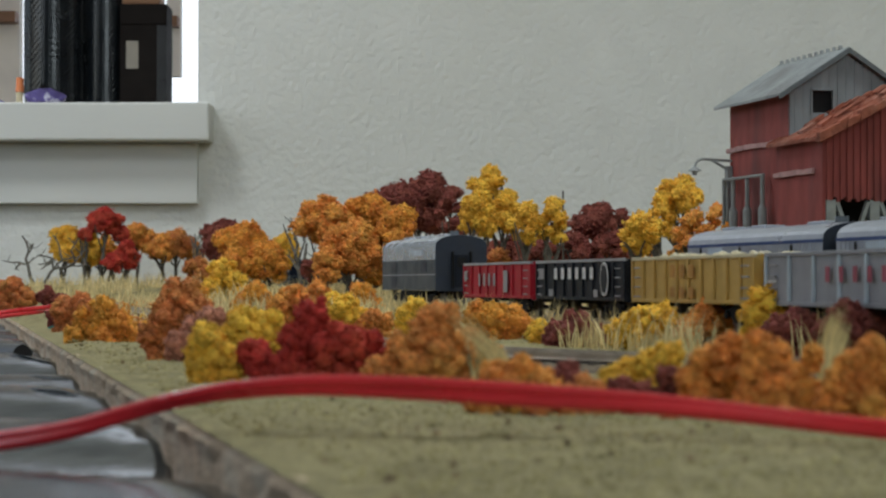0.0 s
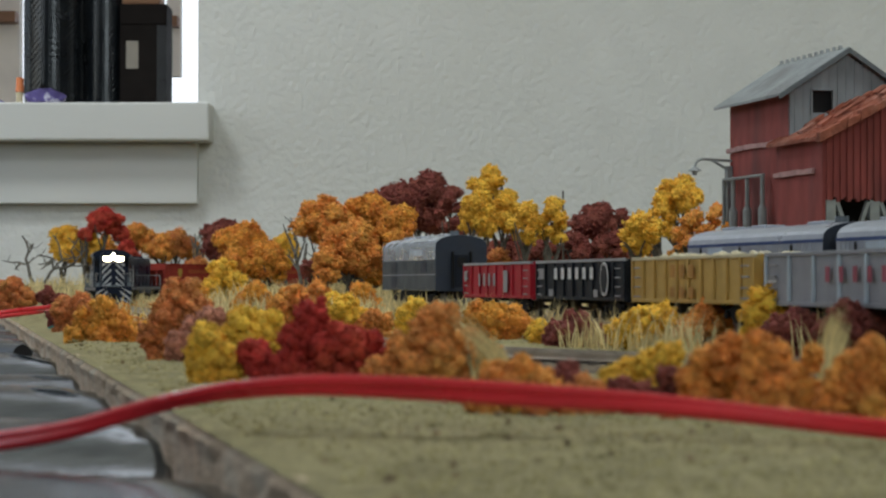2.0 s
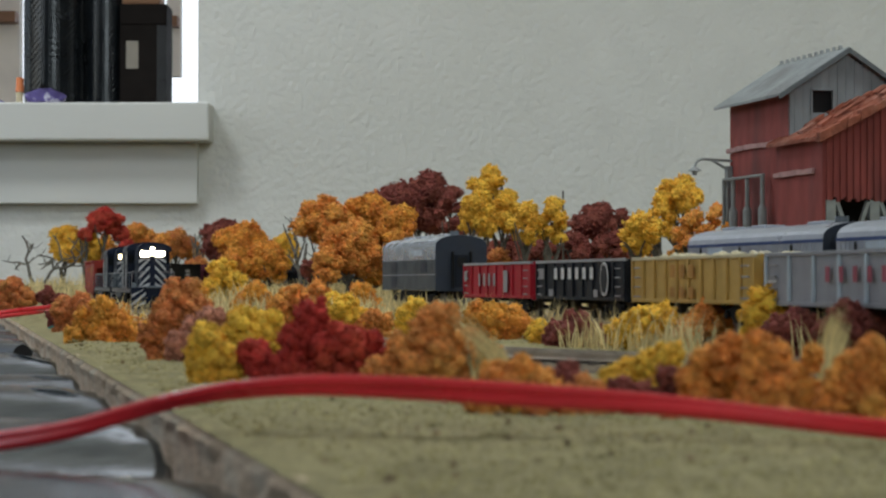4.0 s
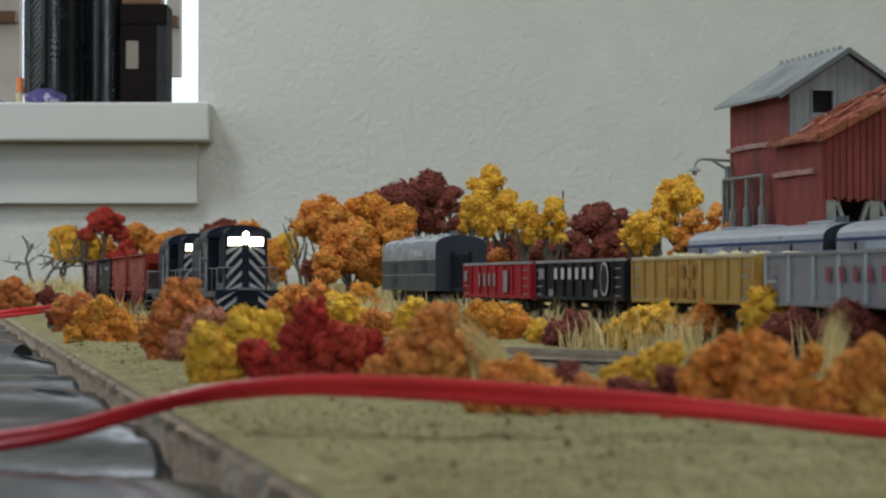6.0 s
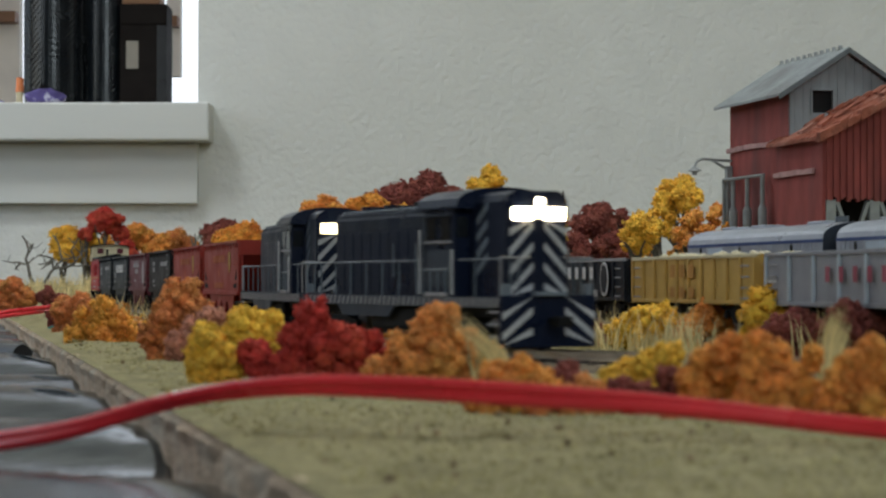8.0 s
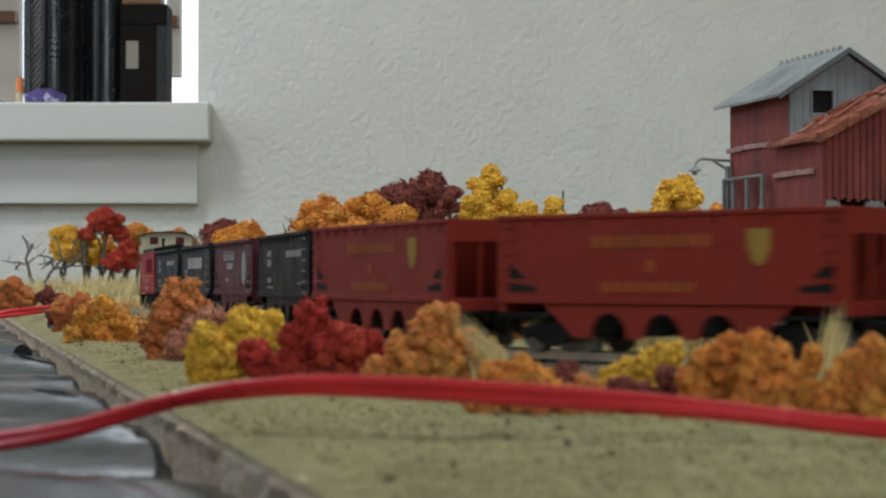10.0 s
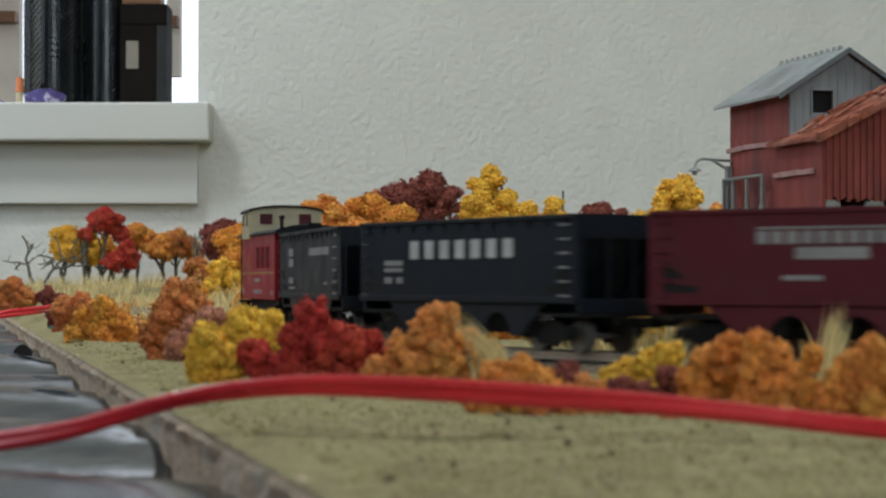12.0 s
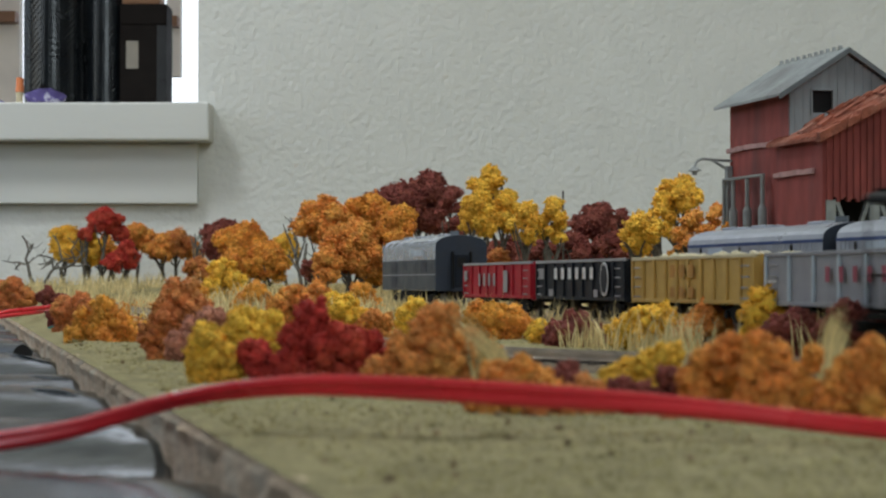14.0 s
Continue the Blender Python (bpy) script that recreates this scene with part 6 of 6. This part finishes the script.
# ---------------------------------------------------------------- trees: x, y, crown width, crown bottom, crown top, colour
tree(-0.114, 1.880, 0.054, 0.058, 0.104, 'orange')
tree(-0.074, 1.900, 0.058, 0.060, 0.107, 'amber')
tree(-0.043, 1.840, 0.044, 0.048, 0.094, 'amber')
tree(-0.084, 1.820, 0.059, 0.028, 0.080, 'orange')
tree(-0.107, 1.800, 0.030, 0.022, 0.053, 'orange')
tree(-0.044, 1.830, 0.035, 0.022, 0.058, 'amber')
tree(-0.051, 2.140, 0.062, 0.077, 0.130, 'maroon')
tree(-0.021, 2.180, 0.064, 0.076, 0.144, 'maroon')
tree(0.008, 2.120, 0.036, 0.071, 0.125, 'maroon')
tree(0.043, 1.920, 0.038, 0.103, 0.135, 'yellow')
tree(0.033, 1.880, 0.040, 0.066, 0.110, 'yellow')
tree(0.059, 1.900, 0.033, 0.070, 0.111, 'yellow')
tree(0.077, 1.860, 0.034, 0.058, 0.098, 'yellow')
tree(0.103, 1.870, 0.032, 0.059, 0.102, 'yellow')
tree(0.155, 2.000, 0.045, 0.065, 0.103, 'maroon')
tree(0.182, 2.020, 0.022, 0.074, 0.097, 'maroon')
tree(0.139, 2.050, 0.026, 0.051, 0.093, 'maroon')
tree(0.172, 1.750, 0.042, 0.047, 0.084, 'yellow')
tree(0.212, 1.800, 0.048, 0.084, 0.119, 'yellow')
tree(0.196, 1.790, 0.029, 0.063, 0.097, 'yellow')
tree(0.214, 1.700, 0.032, 0.044, 0.085, 'orange')
tree(0.237, 1.720, 0.029, 0.046, 0.090, 'orange')
tree(-0.263, 2.350, 0.051, 0.042, 0.097, 'maroon')
tree(-0.221, 2.200, 0.054, 0.041, 0.090, 'amber')
tree(-0.192, 2.180, 0.060, 0.022, 0.068, 'amber')
tree(-0.229, 2.160, 0.041, 0.019, 0.059, 'amber')
tree(-0.183, 2.280, 0.036, 0.041, 0.079, 'yellow')
tree(-0.500, 2.620, 0.047, 0.048, 0.098, 'yellow')
tree(-0.473, 2.640, 0.043, 0.044, 0.093, 'yellow')
tree(-0.445, 2.600, 0.046, 0.086, 0.121, 'red')
tree(-0.467, 2.590, 0.026, 0.076, 0.094, 'red')
tree(-0.424, 2.605, 0.026, 0.074, 0.096, 'red')
tree(-0.412, 2.580, 0.034, 0.040, 0.078, 'red')
tree(-0.428, 2.570, 0.026, 0.036, 0.062, 'red')
tree(-0.419, 2.700, 0.049, 0.068, 0.103, 'orange')
tree(-0.384, 2.700, 0.044, 0.051, 0.089, 'orange')
tree(-0.366, 2.720, 0.049, 0.057, 0.096, 'rust')
tree(-0.347, 2.740, 0.033, 0.045, 0.080, 'orange')
tree(-0.462, 2.680, 0.051, 0.045, 0.083, 'amber')
tree(0.083, 2.000, 0.060, 0.028, 0.070, 'maroon')
tree(0.126, 1.950, 0.043, 0.039, 0.072, 'maroon')
tree(0.168, 1.900, 0.042, 0.038, 0.073, 'maroon')
bough_tree(-0.5357, 2.600, [[(0.0000, -0.0010), (-0.0079, 0.0215), (-0.0119, 0.0351), (-0.0084, 0.0487), (-0.0163, 0.0652)], [(-0.0109, 0.0277), (-0.0282, 0.0297), (-0.0420, 0.0326)], [(-0.0084, 0.0487), (-0.0035, 0.0554)], [(-0.0104, 0.0400), (-0.0015, 0.0549)], [(-0.0089, 0.0264), (0.0000, 0.0371)], [(-0.0183, 0.0282), (-0.0257, 0.0215), (-0.0208, 0.0203)]])
bough_tree(-0.4983, 2.450, [[(-0.0008, -0.0010), (0.0090, 0.0125), (0.0167, 0.0240), (0.0151, 0.0370)], [(0.0151, 0.0370), (0.0059, 0.0408), (-0.0025, 0.0416)], [(0.0151, 0.0366), (-0.0046, 0.0303)], [(0.0163, 0.0335), (0.0006, 0.0240)], [(0.0163, 0.0240), (0.0309, 0.0272), (0.0456, 0.0335), (0.0560, 0.0491)], [(0.0167, 0.0257), (0.0289, 0.0366), (0.0477, 0.0397)], [(0.0278, 0.0362), (0.0247, 0.0512), (0.0151, 0.0671)], [(0.0435, 0.0324), (0.0393, 0.0470), (0.0473, 0.0621)], [(0.0309, 0.0272), (0.0498, 0.0282), (0.0602, 0.0303)]])
bare_tree(-0.332, 2.680, 0.046, 0.097)
bough_tree(-0.1449, 2.030, [[(0.0000, -0.0016), (-0.0008, 0.0183), (-0.0062, 0.0437), (-0.0078, 0.0663)], [(-0.0062, 0.0437), (-0.0125, 0.0593), (-0.0187, 0.0757)], [(-0.0078, 0.0651), (-0.0117, 0.0827)], [(-0.0070, 0.0593), (-0.0008, 0.0796)], [(-0.0047, 0.0359), (0.0016, 0.0515), (0.0023, 0.0647)], [(-0.0031, 0.0281), (-0.0094, 0.0378), (-0.0156, 0.0437)]])
bough_tree(-0.1408, 2.050, [[(0.0000, -0.0016), (-0.0008, 0.0205), (-0.0024, 0.0402), (0.0000, 0.0559)], [(-0.0012, 0.0244), (0.0095, 0.0303), (0.0126, 0.0441)], [(-0.0008, 0.0185), (0.0055, 0.0382), (0.0079, 0.0481)]])
# dark understory behind the yard
tree(0.065, 1.980, 0.046, 0.024, 0.068, 'maroon')
tree(0.096, 1.960, 0.043, 0.023, 0.064, 'maroon')
tree(0.130, 1.980, 0.039, 0.024, 0.070, 'maroon')
tree(0.165, 1.960, 0.045, 0.023, 0.069, 'maroon')
tree(0.188, 1.850, 0.033, 0.023, 0.058, 'rust')
tree(0.218, 1.820, 0.035, 0.023, 0.057, 'orange')
tree(0.052, 1.900, 0.031, 0.022, 0.054, 'rust')
tree(-0.128, 2.000, 0.033, 0.019, 0.047, 'maroon')
tree(-0.069, 1.950, 0.032, 0.019, 0.050, 'amber')
tree(-0.322, 2.600, 0.043, 0.018, 0.055, 'rust')


def dry_grass(name, places, length, rng, label, lean=0.25):
    """Many fine blades standing in tufts."""
    vs, fs = [], []
    n = 0
    for x, y, count, spread, scale in places:
        for k in range(count):
            px, py = x + rng.normal(0, spread), y + rng.normal(0, spread)
            z = ground_z(px, py) - 0.001
            h = length * scale * rng.uniform(0.5, 1.15)
            a = rng.uniform(0, 6.28)
            w = rng.uniform(0.00020, 0.00040) * (1.0 if y < 1.2 else 1.6)
            dx, dy = rng.normal(0, lean, 2) * h
            cx, sx = math.cos(a) * w, math.sin(a) * w
            vs += [(px - cx, py - sx, z), (px + cx, py + sx, z), (px + dx * 0.4 + cx * 0.8, py + dy * 0.4 + sx * 0.8, z + h * 0.6), (px + dx * 0.4 - cx * 0.8, py + dy * 0.4 - sx * 0.8, z + h * 0.6), (px + dx, py + dy, z + h)]
            fs += [(n, n + 1, n + 2, n + 3), (n + 3, n + 2, n + 4)]
            n += 5
    return tagged(soup(name, vs, fs, M["straw"], smooth=False), label, "dry grass", kind="stuff")


def grass_belts():
    rng = np.random.default_rng(77)
    places = []
    for u in np.linspace(-0.45, 0.50, 150):                     # along the near side of the first yard track
        p = yard(u + rng.normal(0, 0.01), -0.014 - rng.uniform(0, 0.02))
        places.append((p.x, p.y, 12, 0.005, rng.uniform(0.4, 1.0)))
    dry_grass("grass_by_siding", places, 0.0215, rng, "pale straw grass beside the siding")
    places = []
    for k in range(900):                                       # meadow inside the loop and by the straight
        y = rng.uniform(1.15, 2.55)
        x = edge_x(y) + rng.uniform(0.06, 0.50)
        if np.min(np.hypot(LINE_XY[:, 0] - x, LINE_XY[:, 1] - y)) > 0.022:
            places.append((x, y, 22, 0.009, rng.uniform(0.4, 1.0)))
    dry_grass("grass_meadow", places, 0.022, rng, "tall pale straw grass in the meadow")
    # single tall tufts among the bushes, seen near the camera
    places = [(0.0105, 0.50, 60, 0.0015, 0.6), (0.0125, 0.497, 60, 0.0015, 0.55), (0.0975, 0.50, 140, 0.0008, 0.80), (0.0990, 0.505, 40, 0.0012, 0.6), (0.074, 0.66, 40, 0.003, 0.55), (0.083, 0.655, 30, 0.003, 0.6), (0.121, 0.80, 40, 0.003, 1.1), (0.112, 0.81, 40, 0.003, 1.0)]
    dry_grass("grass_tufts", places, 0.023, rng, "tall pale tufts of dry grass", 0.13)



def leaning_tuft(x, y, tip_x, tip_z, count, seed):
    """A tuft of long pale blades bent over to one side in a fan."""
    rng = np.random.default_rng(seed)
    vs, fs = [], []
    z = ground_z(x, y)
    for k in range(count):
        px, py = x + rng.normal(0, 0.0008), y + rng.normal(0, 0.0015)
        q = rng.uniform(0.55, 1.1)
        dx, dz = tip_x * q + rng.normal(0, 0.0011), tip_z * q * rng.uniform(0.85, 1.12)
        w = rng.uniform(0.00012, 0.00026)
        n = len(vs)
        vs += [(px - w, py, z), (px + w, py, z), (px + dx * 0.40 + w, py, z + dz * 0.55), (px + dx * 0.40 - w, py, z + dz * 0.55), (px + dx, py + rng.normal(0, 0.001), z + dz)]
        fs += [(n, n + 1, n + 2, n + 3), (n + 3, n + 2, n + 4)]
    return tagged(soup("grass_tufts", vs, fs, M["straw"], smooth=False), "long pale tuft of dry grass bent to one side", "dry grass", kind="stuff")


grass_belts()
leaning_tuft(0.0190, 0.490, -0.0165, 0.0195, 70, 5)
leaning_tuft(0.0925, 0.485, 0.0040, 0.0225, 110, 6)
leaning_tuft(0.0970, 0.500, 0.0045, 0.0165, 60, 7)
leaning_tuft(0.0660, 0.560, 0.0012, 0.0120, 60, 8)


def red_cable():
    """A pair of red insulated wires lying across the board."""
    t = thing("red_cable", pose(0, 0, 0), "pair of red insulated wires lying over the board edge", "cable")
    ctrl = [(-0.1168, 0.425, -0.0150), (-0.0894, 0.400, -0.0098), (-0.0761, 0.390, -0.0078), (-0.0641, 0.385, -0.0041), (-0.0524, 0.380, -0.0005), (-0.0411, 0.375, 0.0017), (-0.0257, 0.370, 0.0033), (-0.0087, 0.365, 0.0029), (0.0068, 0.360, 0.0023), (0.0219, 0.355, 0.0015), (0.0365, 0.350, 0.0008), (0.0508, 0.345, -0.0005), (0.0646, 0.340, -0.0019), (0.0779, 0.335, -0.0031), (0.1018, 0.320, -0.0036), (0.1553, 0.300, -0.0028)]
    for k, (dz, dy) in enumerate(((-0.0011, 0.0), (0.0008, 0.0012))):
        cu = bpy.data.curves.new("wire", "CURVE")
        cu.dimensions, cu.bevel_depth, cu.bevel_resolution, cu.resolution_u = "3D", 0.00118, 4, 10
        sp = cu.splines.new("NURBS")
        sp.points.add(len(ctrl) - 1)
        for i, (p, (x, y, z)) in enumerate(zip(sp.points, ctrl)):
            p.co = (x, y + dy * math.cos(i * 0.6), z + dz * (0.8 + 0.3 * math.cos(i * 0.8)), 1)
        sp.use_endpoint_u, sp.order_u = True, 4
        cu.materials.append(M["red_wire"])
        ob = new("wire", cu)
        ob.parent = t
    return t


red_cable()


def edge_wire(name, ctrl, radius, mat, label):
    cu = bpy.data.curves.new(name, "CURVE")
    cu.dimensions, cu.bevel_depth, cu.bevel_resolution = "3D", radius, 3
    sp = cu.splines.new("NURBS")
    sp.points.add(len(ctrl) - 1)
    for p, c in zip(sp.points, ctrl):
        p.co = (*c, 1)
    sp.use_endpoint_u, sp.order_u = True, min(4, len(ctrl))
    cu.materials.append(mat)
    tagged(new(name, cu), label, "wire")


edge_wire("thin_red_wire", [(-0.345, 1.30, -0.0100), (-0.300, 1.34, -0.0012), (-0.285, 1.36, 0.0006), (-0.277, 1.40, 0.0020), (-0.275, 1.45, 0.0030), (-0.270, 1.50, -0.0010), (-0.250, 1.56, -0.0040)], 0.0014, M["red_wire"],
          "thin red insulated wire crossing the board edge")
edge_wire("thin_red_wire", [(-0.345, 1.32, -0.0090), (-0.302, 1.34, 0.0016), (-0.285, 1.37, 0.0035), (-0.268, 1.40, 0.0056), (-0.256, 1.42, 0.0070), (-0.246, 1.47, 0.0030), (-0.236, 1.52, -0.0050)], 0.0016, M["red_wire"],
          "second thin red wire curling over the board edge")
edge_wire("green_wire", [(-0.232, 1.165, -0.0052), (-0.224, 1.168, -0.0030), (-0.216, 1.172, -0.0028), (-0.206, 1.18, -0.0046), (-0.196, 1.19, -0.0056)], 0.0009, M["teal"],
          "short green wire end lying on the turf")


def marker_pen():
    t = thing("black_tube", pose(-0.272, 1.040, -0.0128, 0, 0, 128), "black plastic tube lying on the plastic sheet", "tube")
    bm = bmesh.new()
    cyl(bm, (-0.07, 0, 0), (0.048, 0, 0), 0.0046, seg=24)
    cyl(bm, (0.048, 0, 0), (0.052, 0, 0), 0.0046, 0.0032, seg=24)
    part("barrel", bm, M["black_plastic"], t)
    bm = bmesh.new()
    cyl(bm, (-0.115, 0, 0), (-0.0705, 0, 0), 0.0051, seg=24)
    part("collar", bm, M["black_plastic"], t)


marker_pen()


def crumbs(name, colour, count, seed, places):
    """Loose scraps of foam between the bushes."""
    rng = np.random.default_rng(seed)
    cs = []
    for k in range(count):
        x0, x1, y0, y1 = places[int(rng.integers(len(places)))]
        y = rng.uniform(y0, y1)
        x = edge_x(y) + rng.uniform(x0, x1)
        if np.min(np.hypot(LINE_XY[:, 0] - x, LINE_XY[:, 1] - y)) > 0.021:
            n = int(rng.integers(10, 34))
            g = ground_z(x, y)
            h = rng.normal(0, 0.0035, (n, 3))
            h[:, 2] = np.abs(h[:, 2]) * 0.8
            cs.append(h + (x, y, g))
    c = np.concatenate(cs)
    v, f = crumbs_at(c, rng.uniform(0.0005, 0.0013, len(c)), rng)
    tagged(soup(name, v, f, LEAF[colour]), "loose " + COLOUR_WORD[colour] + " foam scraps on the ground", "foam scraps", kind="stuff")


FIELDS = [(0.05, 0.12, 0.75, 1.3), (0.12, 0.40, 0.95, 1.9), (0.06, 0.16, 1.2, 2.2)]
for i, (colour, count) in enumerate((("orange", 150), ("yellow", 110), ("maroon", 70), ("rust", 120), ("amber", 130))):
    crumbs("foam_scraps", colour, count, 30 + i, FIELDS)


def litter():
    """Fuzz of the scatter material on the near turf, and dark crumbs on it."""
    rng = np.random.default_rng(91)
    for name, n, lo, hi, mat, label, category in (("turf_fuzz", 26000, 0.00022, 0.00055, M["turf_fuzz"], "fine olive scatter fuzz on the turf", "scatter"),
                                                  ("turf_crumbs", 500, 0.0003, 0.0011, M["crumb"], "brown crumbs lying on the olive turf", "crumbs")):
        y = 0.22 + 0.75 * rng.random(n) ** 1.3
        x = edge_x(y) + rng.uniform(0.006, 0.30, n)
        c = np.stack([x, y, [ground_z(a, b) for a, b in zip(x, y)]], 1)
        v, f = crumbs_at(c, rng.uniform(lo, hi, n), rng)
        tagged(soup(name, v, f, mat), label, category, kind="stuff")


litter()


def motions():
    times = [0.2 * k for k in range(71)]
    for ob, behind, half in TRAIN:
        walk(ob, [(t, on_line(travel(t) - behind, half)) for t in times])


motions()
